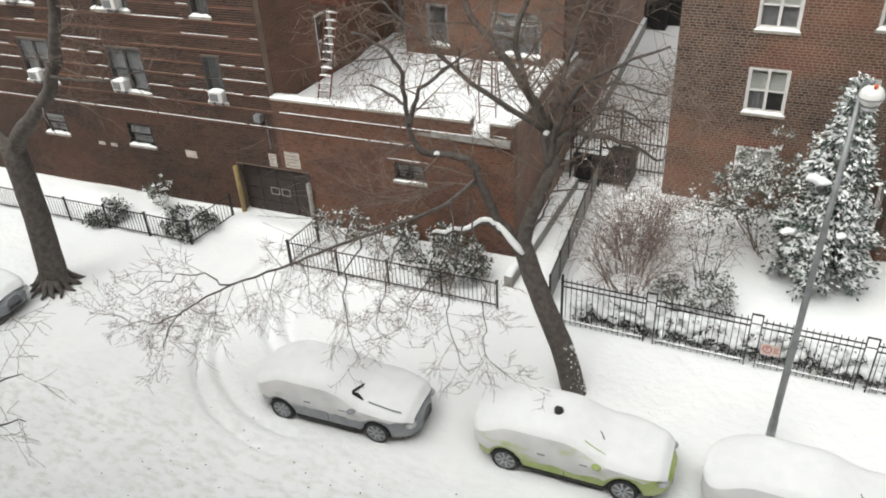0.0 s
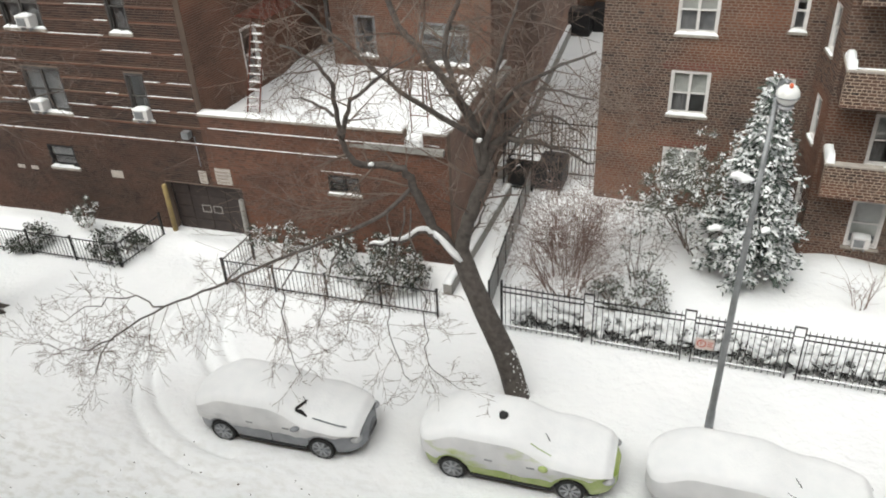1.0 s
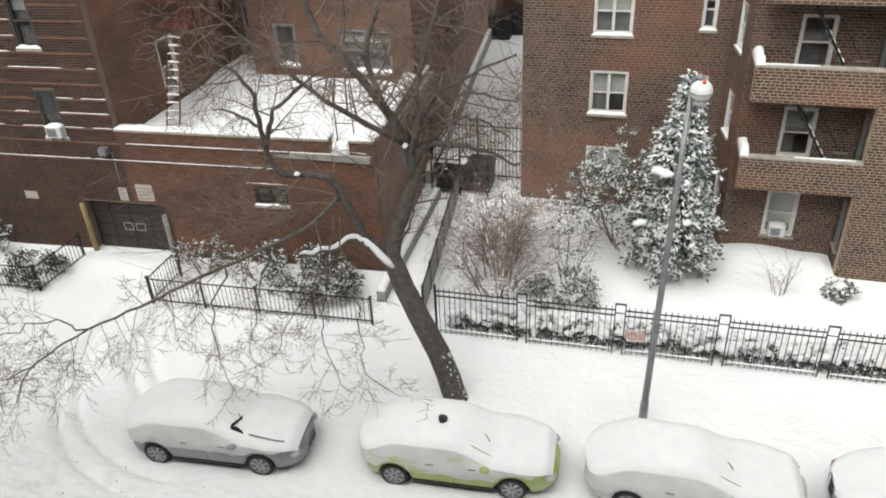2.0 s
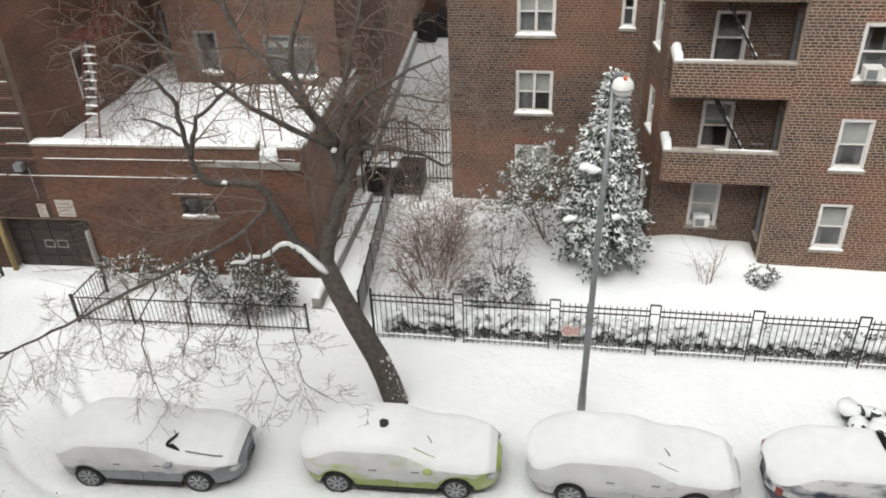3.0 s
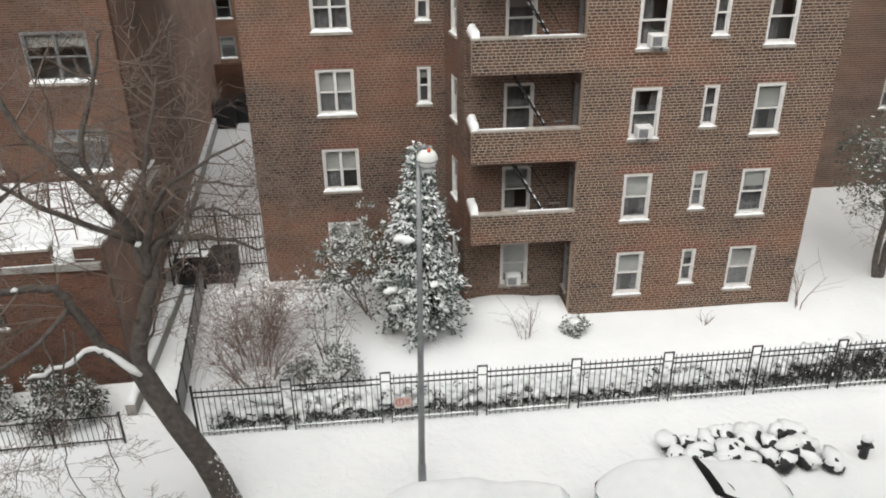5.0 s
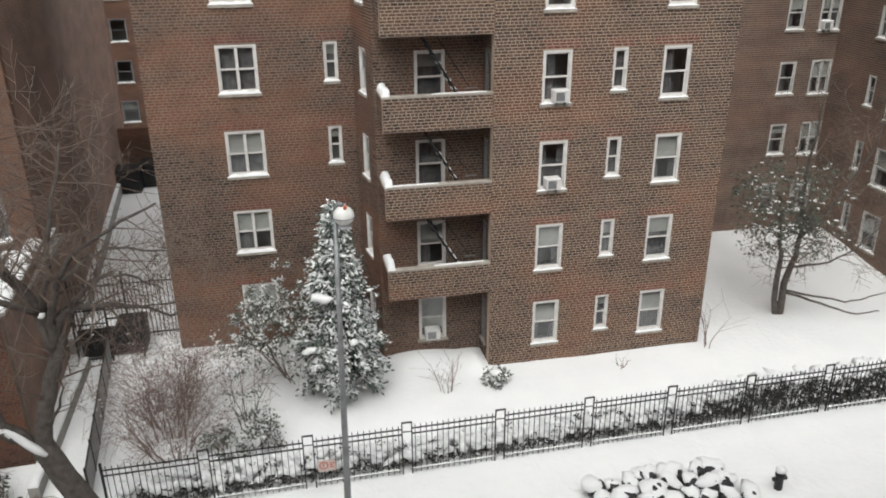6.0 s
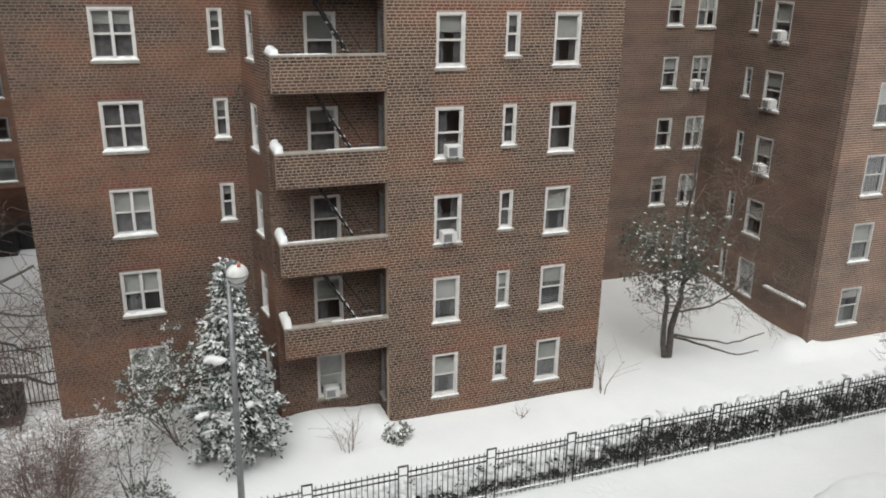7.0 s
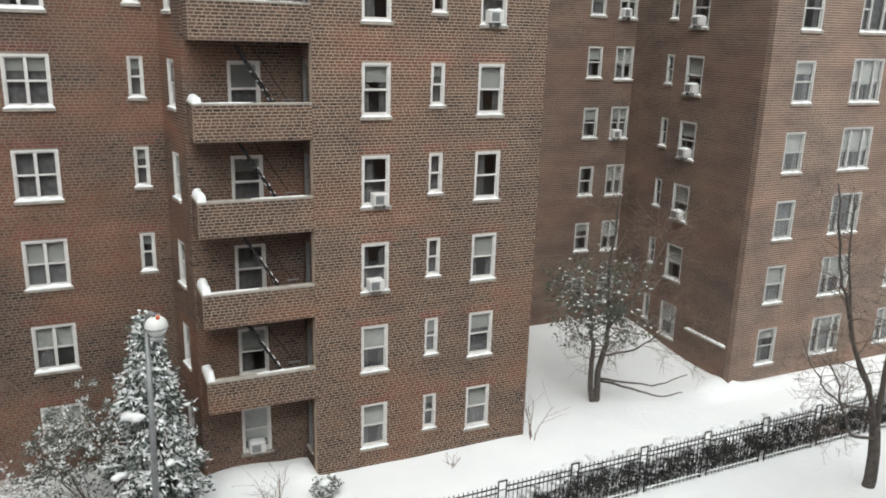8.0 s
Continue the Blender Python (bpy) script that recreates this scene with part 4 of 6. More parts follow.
tree4 = empty("street_tree", pose(22.8, 15.4, 0), "dark forked bare tree beside the hedge", "tree", "street trees")
limb("trunk", tree4, [(23.2, 15.4, -0.3), (23.2, 15.4, 1.0), (22.95, 15.4, 2.3)], 0.22, 0.17, 4, 0.01, 12)
wood = Wood(21)
for i, (pts, r0, r1) in enumerate((
    ([(22.95, 15.4, 2.1), (22.3, 15.35, 3.6), (21.4, 15.3, 4.9), (20.4, 15.2, 6.8), (19.75, 15.2, 8.2), (18.9, 15.0, 10.6)], 0.10, 0.025),
    ([(22.95, 15.4, 2.2), (23.1, 15.5, 4.2), (22.9, 15.5, 6.6), (22.5, 15.4, 9.5)], 0.12, 0.03),
    ([(23.0, 15.35, 1.9), (21.6, 15.2, 2.3), (20.9, 15.1, 3.3), (20.2, 15.0, 4.6), (19.6, 15.0, 5.4)], 0.06, 0.015),
    ([(22.55, 15.37, 3.0), (21.2, 15.2, 3.4), (20.2, 15.1, 4.0), (19.2, 15.0, 5.0), (18.4, 15.0, 6.2)], 0.05, 0.012),
    ([(22.4, 15.35, 3.4), (21.2, 15.5, 5.8), (20.6, 15.6, 8.4), (20.4, 15.6, 10.0)], 0.07, 0.02),
)):
    p = limb("limb", tree4, pts, r0, r1, 120 + i)
    wood.along(p, r0, r1, 16, 1.3, 2, 0.0, 0.3, 0.2)
part("twig_growth", wood.mesh("twig_growth", TWIG), TWIG, tree4, "", inside(tree4))["kind"] = "stuff"

# twigs of a tree that stands beside the camera's window
near = empty("bare_tree", pose(-13.5, 5.5, 0), "bare tree with thin twigs beside the road", "tree", "street trees")
limb("trunk", near, [(-13.9, 5.2, -0.3), (-13.7, 5.3, 3.0), (-13.3, 5.5, 5.2)], 0.22, 0.12, 6, 0.02, 10)
wood = Wood(31)
for i, pts in enumerate(([(-13.5, 5.5, 4.9), (-12.4, 5.9, 6.0), (-11.2, 6.4, 6.75)], [(-13.5, 5.5, 4.4), (-12.7, 6.1, 4.8), (-11.9, 6.5, 5.1)], [(-13.6, 5.4, 3.8), (-12.8, 5.9, 3.9), (-12.1, 6.3, 4.0)])):
    p = limb("limb", near, pts, 0.05, 0.008, 140 + i)
    wood.along(p, 0.03, 0.008, 7, 0.8, 1, 0.0, 0.3)
part("twig_growth", wood.mesh("twig_growth", TWIG), TWIG, near, "", inside(near))["kind"] = "stuff"


# ---- evergreens and shrubs ----
def blades(v, f, c, d, n, size, rng, spread=0.8):
    """Short leaf blades round a point."""
    for _ in range(n):
        a = (Vector(d) + Vector((rng.gauss(0, spread), rng.gauss(0, spread), rng.gauss(0, spread)))).normalized()
        s = a.orthogonal().normalized() * size * 0.22
        s.rotate(Matrix.Rotation(rng.uniform(0, 6.28), 3, a))
        q = Vector(c) + Vector((rng.gauss(0, 1), rng.gauss(0, 1), rng.gauss(0, 0.7))) * size * 0.6
        k = len(v)
        v += [tuple(q), tuple(q + a * size * 0.5 + s), tuple(q + a * size), tuple(q + a * size * 0.5 - s)]
        f.append((k, k + 1, k + 2, k + 3))


def conifer(x, y, h, r, seed):
    rng = random.Random(seed)
    ob = empty("spruce_tree", pose(x, y, 0), "dark green conifer with boughs loaded with snow", "tree")
    bm = bmesh.new()
    tube(bm, [(0, 0, -0.2), (0.05, 0, h * 0.5), (0, 0, h)], [0.13, 0.08, 0.015], 8)
    part("trunk", bm, BARK, ob, "", None, True)
    v, f, fv, ff, snow = [], [], [], [], bmesh.new()
    wood = Wood(seed)
    for k in range(250):
        t = (k + rng.random()) / 250
        z = 0.5 + (h - 0.55) * t
        reach = r * (1 - t) ** 0.95 * rng.uniform(0.5, 1.3) + 0.1
        if z < 2.2:
            reach *= 0.56 + 0.2 * z
        a = k * 2.399 + rng.gauss(0, 0.3)
        d = Vector((math.cos(a), math.sin(a), 0))
        pts = [Vector((0, 0, z + 0.15)), Vector((0, 0, z + 0.12)) + d * reach * 0.55, Vector((0, 0, z - 0.22 * reach)) + d * reach]
        wood.tube(pts, [0.02, 0.014, 0.006], 3)
        n = max(2, int(reach / 0.16))
        for j in range(n):
            s = 0.25 + 0.75 * (j + 0.5) / n
            q = pts[0].lerp(pts[1], s / 0.55) if s < 0.55 else pts[1].lerp(pts[2], (s - 0.55) / 0.45)
            q = q + Vector((rng.gauss(0, 0.06), rng.gauss(0, 0.06), rng.gauss(0, 0.04)))
            for target_v, target_f, share in ((v, f, 10), (fv, ff, 9 if s > 0.35 else 2)):
                blades(target_v, target_f, q + Vector((0, 0, 0.03 if share < 10 else 0)), d + Vector((0, 0, -0.5)), share, 0.17, rng)
            if rng.random() < 0.6 and s > 0.4:
                blob(snow, q + Vector((0, 0, 0.05)), rng.uniform(0.05, 0.13), 0.34, rng, 0.55, 1, rng.uniform(1.3, 2.6))
    for q, s in (((-0.55, -0.75, 3.95), 0.25), ((-1.0, -0.7, 2.2), 0.16), ((-0.4, -1.0, 2.0), 0.18), ((0.35, -1.0, 2.5), 0.14)):
        blob(snow, q, s, 0.6, rng, 0.4, 2, 1.3)
    part("bough_growth", wood.mesh("bough_growth", BARK), BARK, ob)["kind"] = "stuff"
    part("frosted_growth", raw("frosted_growth", fv, ff, SNOW_CLEAN), SNOW_CLEAN, ob, "needles coated in snow")["kind"] = "stuff"
    part("needles", raw("needles", v, f, NEEDLE), NEEDLE, ob)["kind"] = "stuff"
    part("snow", snow, SNOW_CLEAN, ob, "snow lying on the boughs", None, True)["kind"] = "stuff"
    return ob


conifer(1.3, 22.0, 6.45, 1.55, 5)


def shrub(x, y, h, r, seed, stems=14, leaves=0, flakes=20, material=None, leaf=None, label="bare twiggy shrub dusted with snow", depth=2, kids=4, fan=0.5, name="shrub"):
    rng = random.Random(seed)
    ob = empty(name, pose(x, y, 0.0), label, "shrub", "garden shrubs")
    tips = []
    for k in range(stems):
        wood = Wood(seed * 100 + k)
        a = rng.uniform(0, 6.28)
        d = Vector((math.cos(a) * fan, math.sin(a) * fan, 1.0))
        wood.grow((math.cos(a) * r * 0.35, math.sin(a) * r * 0.35, 0.0), d, h * rng.uniform(0.7, 1.05), 0.018, depth, 0.0, 0.2, kids)
        part("stem", wood.mesh("stem", material or SHRUB_TWIG), material or SHRUB_TWIG, ob)
        tips += [e for e in wood.ends if e.z > (0.12 if h < 2.8 else 1.1) and e.xy.length < r * 1.6]
    v, f, fv, ff, snow = [], [], [], [], bmesh.new()
    for k in range(leaves * 2):
        blades(v, f, rng.choice(tips), (0, 0, -0.2), 4, 0.12, rng, 1.0)
        blades(fv, ff, rng.choice(tips), (0, 0, 0.1), 2, 0.10, rng, 1.0)
    for k in range(flakes * 2):
        e = rng.choice(tips)
        blob(snow, e, rng.uniform(0.014, 0.03) * (1.6 if leaves else 1), 0.55, rng, 0.5, 1, rng.uniform(1.0, 2.6))
    if fv:
        part("frosted_growth", raw("frosted_growth", fv, ff, SNOW_CLEAN), SNOW_CLEAN, ob, "leaves coated in snow")["kind"] = "stuff"
    if v:
        part("leaves", raw("leaves", v, f, leaf or LEAF), leaf or LEAF, ob)["kind"] = "stuff"
    if flakes:
        part("snow", snow, SNOW_CLEAN, ob, "", None, True)["kind"] = "stuff"
    return ob


shrub(-0.05, 23.4, 3.0, 1.3, 11, 20, 700, 260, TWIG, None, "large evergreen shrub with snow on its leaves", 2, 4, 0.42)
shrub(-4.1, 21.8, 2.3, 1.6, 12, 40, 0, 30, None, None, "dense reddish bare shrub dusted with snow", 2, 5, 0.35)
shrub(-3.9, 20.2, 1.9, 1.6, 13, 40, 0, 26, None, None, "dense reddish bare shrub dusted with snow", 2, 5, 0.45)
shrub(-1.75, 20.9, 2.7, 0.6, 14, 9, 50, 60, TWIG, None, "slender half-bare shrub with snow on its tips", 2, 3, 0.25)
shrub(-1.5, 20.0, 1.0, 0.55, 15, 12, 90, 90, TWIG, None, "low evergreen shrub weighed down by snow", 1, 4, 0.7)
shrub(-2.3, 19.7, 0.6, 0.5, 16, 10, 80, 60, TWIG, None, "low evergreen shrub weighed down by snow", 1, 4, 0.9)
shrub(4.57, 21.5, 1.35, 0.5, 17, 8, 0, 0, None, None, "small bare sapling in the snow", 1, 4, 0.14, "sapling")
bush = shrub(6.25, 21.6, 0.42, 0.26, 18, 14, 80, 130, TWIG, None, "small round bush capped with snow", 1, 4, 0.7)
bm = bmesh.new()
blob(bm, (0, 0, 0.46), 0.2, 0.5, random.Random(2), 0.3, 2)
part("snow_cap", bm, SNOW_CLEAN, bush, "", None, True)
shrub(14.25, 22.2, 2.0, 0.4, 19, 5, 0, 4, None, None, "thin bare sapling by the wall corner", 1, 3, 0.2, "sapling")
shrub(10.6, 21.6, 0.5, 0.3, 20, 4, 0, 0, None, None, "few dry stalks in the snow", 1, 2, 0.3)
shrub(-10.3, 19.3, 1.0, 0.8, 21, 16, 200, 60, TWIG, DARK_LEAF, "dark evergreen bush with snow on top", 1, 5, 0.8)
shrub(-9.0, 18.9, 0.95, 0.75, 22, 20, 300, 50, TWIG, DARK_LEAF, "dark evergreen bush with snow on top", 1, 5, 0.8)
shrub(-11.6, 19.3, 1.1, 0.6, 23, 9, 60, 80, TWIG, DARK_LEAF, "snow-laden twiggy bush by the wall", 1, 5, 0.6)
shrub(-13.6, 19.3, 1.0, 0.55, 24, 9, 80, 30, TWIG, DARK_LEAF, "evergreen bush with sparse snow by the wall", 1, 4, 0.6)
shrub(-19.1, 17.9, 0.75, 0.8, 25, 20, 220, 40, TWIG, DARK_LEAF, "dark evergreen bush behind the iron fence", 1, 5, 0.9)
shrub(-22.6, 17.5, 0.6, 0.6, 26, 16, 160, 40, TWIG, DARK_LEAF, "small evergreen bush behind the iron fence", 1, 5, 0.9)
shrub(-21.5, 19.1, 0.9, 0.4, 27, 6, 40, 60, TWIG, None, "snow-capped bush against the wall", 1, 4, 0.4)

ctree = empty("courtyard_tree", pose(18.1, 24.0, 0), "double-stemmed courtyard tree with snowy evergreen crown", "tree")
wood = Wood(44)
for i, (pts, r0, r1) in enumerate((
    ([(18.0, 24.0, -0.2), (17.85, 24.0, 1.8), (17.7, 24.0, 3.4), (17.4, 24.0, 5.0)], 0.13, 0.05),
    ([(18.1, 24.0, -0.2), (18.3, 24.0, 1.8), (18.55, 24.0, 3.4), (18.4, 24.1, 5.4), (18.6, 24.1, 8.5)], 0.16, 0.03),
    ([(18.5, 24.0, 3.2), (19.6, 23.8, 4.6), (20.6, 23.8, 6.2), (20.9, 23.8, 7.4)], 0.07, 0.02),
    ([(18.35, 24.0, 2.0), (19.6, 23.5, 2.3), (20.6, 23.3, 3.0), (21.3, 23.2, 3.8)], 0.05, 0.015),
    ([(18.2, 24.0, 1.0), (19.4, 23.3, 0.7), (20.5, 22.9, 0.35), (21.4, 22.6, 0.5)], 0.06, 0.02),
    ([(18.2, 24.0, 1.05), (19.8, 23.7, 0.7), (21.0, 23.6, 0.5), (22.3, 23.4, 0.8)], 0.05, 0.02),
)):
    p = limb("limb", ctree, pts, r0, r1, 160 + i)
    if i < 4:
        wood.along(p, r0, r1, 20, 1.35 if i == 0 else 1.9, 2, 0.0, 0.3, 0.2, 5)
part("twig_growth", wood.mesh("twig_growth", TWIG), TWIG, ctree, "", inside(ctree))["kind"] = "stuff"
v, f, snow, rng = [], [], bmesh.new(), random.Random(9)
crown = [e for e in wood.ends if 3.0 < e.z < 6.4 and e.x < 19.2]
for k in range(1000):
    blades(v, f, rng.choice(crown), (0, 0, -0.2), 4, 0.14, rng, 1.0)
for k in range(260):
    blob(snow, rng.choice(crown), rng.uniform(0.02, 0.06), 0.5, rng, 0.5, 1, rng.uniform(1.0, 2.2))
part("leaves", raw("leaves", v, f, LEAF), LEAF, ctree, "", inside(ctree))["kind"] = "stuff"
part("snow", snow, SNOW_CLEAN, ctree, "", inside(ctree), True)["kind"] = "stuff"


# ---- iron fences ----
def fence_line(y0, k):
    return lambda x: y0 + k * x


TALL = fence_line(17.73, 0.012)
POSTS = [-5.15, -2.67, 0.0, 2.66, 5.3, 7.93, 10.5, 13.05, 15.7, 18.35, 21.0, 23.6, 26.2, 28.8]
fence = empty("iron_fence", pose(8, 17.8, 0), "tall black iron picket fence with double rails in snow", "fence")


def picket(h):
    bm = bmesh.new()
    box(bm, -0.009, 0.009, -0.009, 0.009, 0.02, h - 0.05)
    tip = bm.verts.new((0, 0, h + 0.03))
    q = [bm.verts.new(c) for c in ((-0.014, -0.014, h - 0.05), (0.014, -0.014, h - 0.05), (0.014, 0.014, h - 0.05), (-0.014, 0.014, h - 0.05))]
    for i in range(4):
        bm.faces.new((q[i], q[(i + 1) % 4], tip))
    return to_mesh("picket", bm, IRON)


PICKET = picket(1.6)
for i, (a, b) in enumerate(zip(POSTS, POSTS[1:])):
    hh = 1.67
    if i:
        gate = part("post", boxes((-0.15, -0.12, -0.02, 0.02, -0.05, hh), (0.12, 0.15, -0.02, 0.02, -0.05, hh), (-0.15, 0.15, -0.022, 0.022, hh, hh + 0.03), (-0.12, 0.12, -0.012, 0.012, 1.38, 1.4)), IRON, fence, "", inside(fence, pose(a, TALL(a), 0)))
    else:
        part("post", boxes((-0.03, 0.03, -0.03, 0.03, -0.05, hh + 0.03)), IRON, fence, "", inside(fence, pose(a, TALL(a), 0)))
    x0, x1 = a + (0.15 if i else 0.03), b - 0.15
    m, length = frame_of((x0, TALL(x0)), (x1, TALL(x1)))
    for z in (0.12, 1.30, 1.47):
        part("rail", boxes((0, length, -0.016, 0.016, z, z + 0.03)), IRON, fence, "", inside(fence, m))
    part("snow", snow_strip(length, 0.05, 0.035, i), SNOW_CLEAN, fence, "", inside(fence, m @ pose(0, -0.025, 0.15)))
    n = int(length / 0.15)
    for k in range(n):
        part("picket", PICKET, IRON, fence, "", inside(fence, m @ pose((k + 0.5) * length / n, 0, 0)))


def low_fence(points, label, step=1.85, h=0.92):
    ob = empty("iron_fence", pose(points[0][0], points[0][1], 0), label, "fence")
    pick = cached(("lowpick", h), lambda: to_mesh("picket", boxes((-0.007, 0.007, -0.007, 0.007, 0.0, h - 0.02)), IRON))
    post = cached(("lowpost", h), lambda: to_mesh("post", boxes((-0.028, 0.028, -0.028, 0.028, -0.1, h + 0.05), (-0.045, 0.045, -0.045, 0.045, h + 0.05, h + 0.075)), IRON))
    for p0, p1 in zip(points, points[1:]):
        m, length = frame_of(p0, p1)
        n = max(1, round(length / step))
        for k in range(n + 1):
            part("post", post, IRON, ob, "", inside(ob, m @ pose(k * length / n, 0, 0)))
        for z in (0.1, h - 0.03):
            part("rail", boxes((0, length, -0.015, 0.015, z, z + 0.03)), IRON, ob, "", inside(ob, m))
        n = int(length / 0.14)
        for k in range(n):
            part("picket", pick, IRON, ob, "", inside(ob, m @ pose((k + 0.5) * length / n, 0, 0)))
    return ob


low_fence([(-29.5, 16.7), (-18.4, 17.23), (-18.2, 19.3)], "low black iron picket fence round a snowy garden")
low_fence([(-14.3, 19.0), (-14.35, 17.37), (-7.14, 17.67)], "low black iron picket fence round a snowy garden")


# ---- hedge behind the tall fence ----
def hedge():
    rng = random.Random(77)
    ob = empty("hedge", pose(8, 18.2, 0), "low dark clipped hedge half buried in snow", "hedge")
    v, f, fv, ff, snow = [], [], [], [], bmesh.new()
    x = -4.9
    while x < 30:
        dense = smooth(10.0, 14.0, x)
        for _ in range(int(3 + 7 * dense)):
            y = TALL(x) + rng.uniform(0.15, 0.75)
            lean = rng.random()
            z = lean * (0.2 + 0.5 * dense) + (0.35 if rng.random() < 0.12 and dense < 0.5 else 0)
            blades(v, f, (x + rng.uniform(-0.06, 0.06), y, 0.06 + z), (0, 0, 0.4), 9, 0.11, rng, 1.0)
        blades(fv, ff, (x, TALL(x) + rng.uniform(0.1, 0.6), rng.uniform(0.1, 0.4 + 0.35 * dense)), (0, 0, 0.4), int(5 + 9 * dense), 0.09, rng, 1.0)
        for _ in range(2):
            y = TALL(x) + rng.uniform(0.3, 1.0) + 0.3 * dense
            blob(snow, (x, y, 0.42 + 0.3 * dense + rng.uniform(-0.15, 0.1)), rng.uniform(0.1, 0.2), 0.6, rng, 0.45, 1, rng.uniform(1.0, 1.8))
        if rng.random() < 0.6:
            blob(snow, (x, TALL(x) + rng.uniform(0.1, 0.4), rng.uniform(0.15, 0.45 + 0.2 * dense)), rng.uniform(0.02, 0.05), 0.6, rng, 0.4, 1, rng.uniform(1.0, 2.0))
        x += 0.07
    part("leaves", raw("leaves", v, f, HEDGE), HEDGE, ob, "", inside(ob))["kind"] = "stuff"
    part("frosted_growth", raw("frosted_growth", fv, ff, SNOW_CLEAN), SNOW_CLEAN, ob, "hedge leaves dusted with snow", inside(ob))["kind"] = "stuff"
    part("snow", snow, SNOW_CLEAN, ob, "uneven snow on the hedge", inside(ob), True)["kind"] = "stuff"


hedge()

# ---- no-parking sign on the fence: its wording is too small, so it stays bars ----
sign = empty("fence_sign", pose(0.45, TALL(0.45) - 0.03, 0.5), "small white no-parking sign with red marks on the fence", "sign")
SIGN_WHITE = mottled("faded_sign_white", (0.62, 0.52, 0.48), (0.55, 0.46, 0.42), 8.0, 0.5)
SIGN_RED = mottled("faded_sign_red", (0.50, 0.13, 0.10), (0.42, 0.14, 0.11), 8.0, 0.5)
part("plate", boxes((-0.24, 0.24, -0.004, 0.004, 0.0, 0.36)), SIGN_WHITE, sign)
bm = bmesh.new()
for k in range(20):
    a, b = 2 * math.pi * k / 20, 2 * math.pi * (k + 1) / 20
    bm.faces.new([bm.verts.new((-0.08 + r * math.cos(t), -0.007, 0.19 + r * math.sin(t))) for r, t in ((0.09, a), (0.125, a), (0.125, b), (0.09, b))])
part("ring", bm, SIGN_RED, sign)
part("mark", boxes((-0.11, -0.09, -0.008, -0.005, 0.13, 0.26), (-0.09, -0.05, -0.008, -0.005, 0.24, 0.26), (-0.09, -0.05, -0.008, -0.005, 0.19, 0.21), (0.08, 0.21, -0.008, -0.005, 0.24, 0.27), (0.08, 0.19, -0.008, -0.005, 0.18, 0.21), (0.08, 0.21, -0.008, -0.005, 0.11, 0.14)), SIGN_RED, sign)

# ---- street lamp ----
lamp = empty("street_lamp", pose(0.8, 15.14, 0), "tall grey steel street lamp with a white globe", "street lamp")
bm = bmesh.new()
tube(bm, [(0, 0, -0.2), (0.0, 0, 0.7), (0.0, 0, 0.75), (0.06, 0, 4.5), (0.13, 0, 8.75)], [0.105, 0.10, 0.085, 0.07, 0.05], 12)
part("pole", bm, STEEL, lamp, "", None, True)
bm = bmesh.new()
tube(bm, [(0.13, 0, 8.7), (0.15, -0.02, 8.95), (0.22, -0.05, 9.02), (0.30, -0.08, 8.98)], [0.045, 0.045, 0.05, 0.06], 8)
part("arm", bm, STEEL, lamp, "", None, True)
GLOBE = mottled("milky_globe", (0.80, 0.80, 0.78), (0.72, 0.72, 0.70), 4.0, 0.35)
bm = bmesh.new()
bmesh.ops.create_uvsphere(bm, u_segments=20, v_segments=12, radius=0.215)
for q in bm.verts:
    if q.co.z < 0:
        q.co.x, q.co.y, q.co.z = q.co.x * (1 + 0.5 * q.co.z), q.co.y * (1 + 0.5 * q.co.z), q.co.z * 0.95
globe = part("globe", bm, GLOBE, lamp, "white snow-capped globe", pose(0.30, -0.08, 8.76), True)
bm = bmesh.new()
tube(bm, [(0.30, -0.08, 8.48), (0.30, -0.08, 8.56)], [0.10, 0.15], 12)
part("collar", bm, LAMP_LENS, lamp, "", None, True)
bm = bmesh.new()
tube(bm, [(0.30, -0.08, 8.735), (0.30, -0.08, 8.755)], [0.222, 0.222], 24)
part("rim_band", bm, STEEL, lamp, "", None, True)
ORANGE = mottled("orange_cap", (0.60, 0.12, 0.04), (0.5, 0.1, 0.04), 6.0, 0.5)
bm = bmesh.new()
tube(bm, [(0.33, -0.17, 8.95), (0.33, -0.20, 9.0)], [0.04, 0.035], 8)
part("photocell", bm, ORANGE, lamp, "orange light sensor on top")


# ---- parked cars ----
def car_section(t, L, kind):
    """Half width, belt height, roof height and shoulder at t along the car from tail (0) to nose (1)."""
    s = 2 * t - 1
    w = 0.885 * (1 - abs(s) ** (6.5 if s > 0 else 8.5) * 0.88) ** 0.5
    tail = -1.04 if kind == "hatch" else -0.92
    roof = 0.92 + 0.44 * smooth(tail, tail + 0.50, s) - 0.35 * smooth(-0.06, 0.42, s) - 0.13 * smooth(0.42, 0.9, s) - 0.18 * smooth(0.86, 1.0, s)
    belt = min(0.92, roof - 0.13)
    cabin = smooth(-1.0, -0.62, s) * (1 - smooth(0.12, 0.5, s))
    return w, belt, roof, w * (0.95 - 0.12 * cabin)


def loft(rings, close_ends=True):
    bm = bmesh.new()
    rows = [[bm.verts.new(p) for p in r] for r in rings]
    for a, b in zip(rows, rows[1:]):
        for k in range(len(a) - 1):
            bm.faces.new((a[k], b[k], b[k + 1], a[k + 1]))
    if close_ends:
        bm.faces.new(rows[0])
        bm.faces.new(rows[-1][::-1])
    return bm


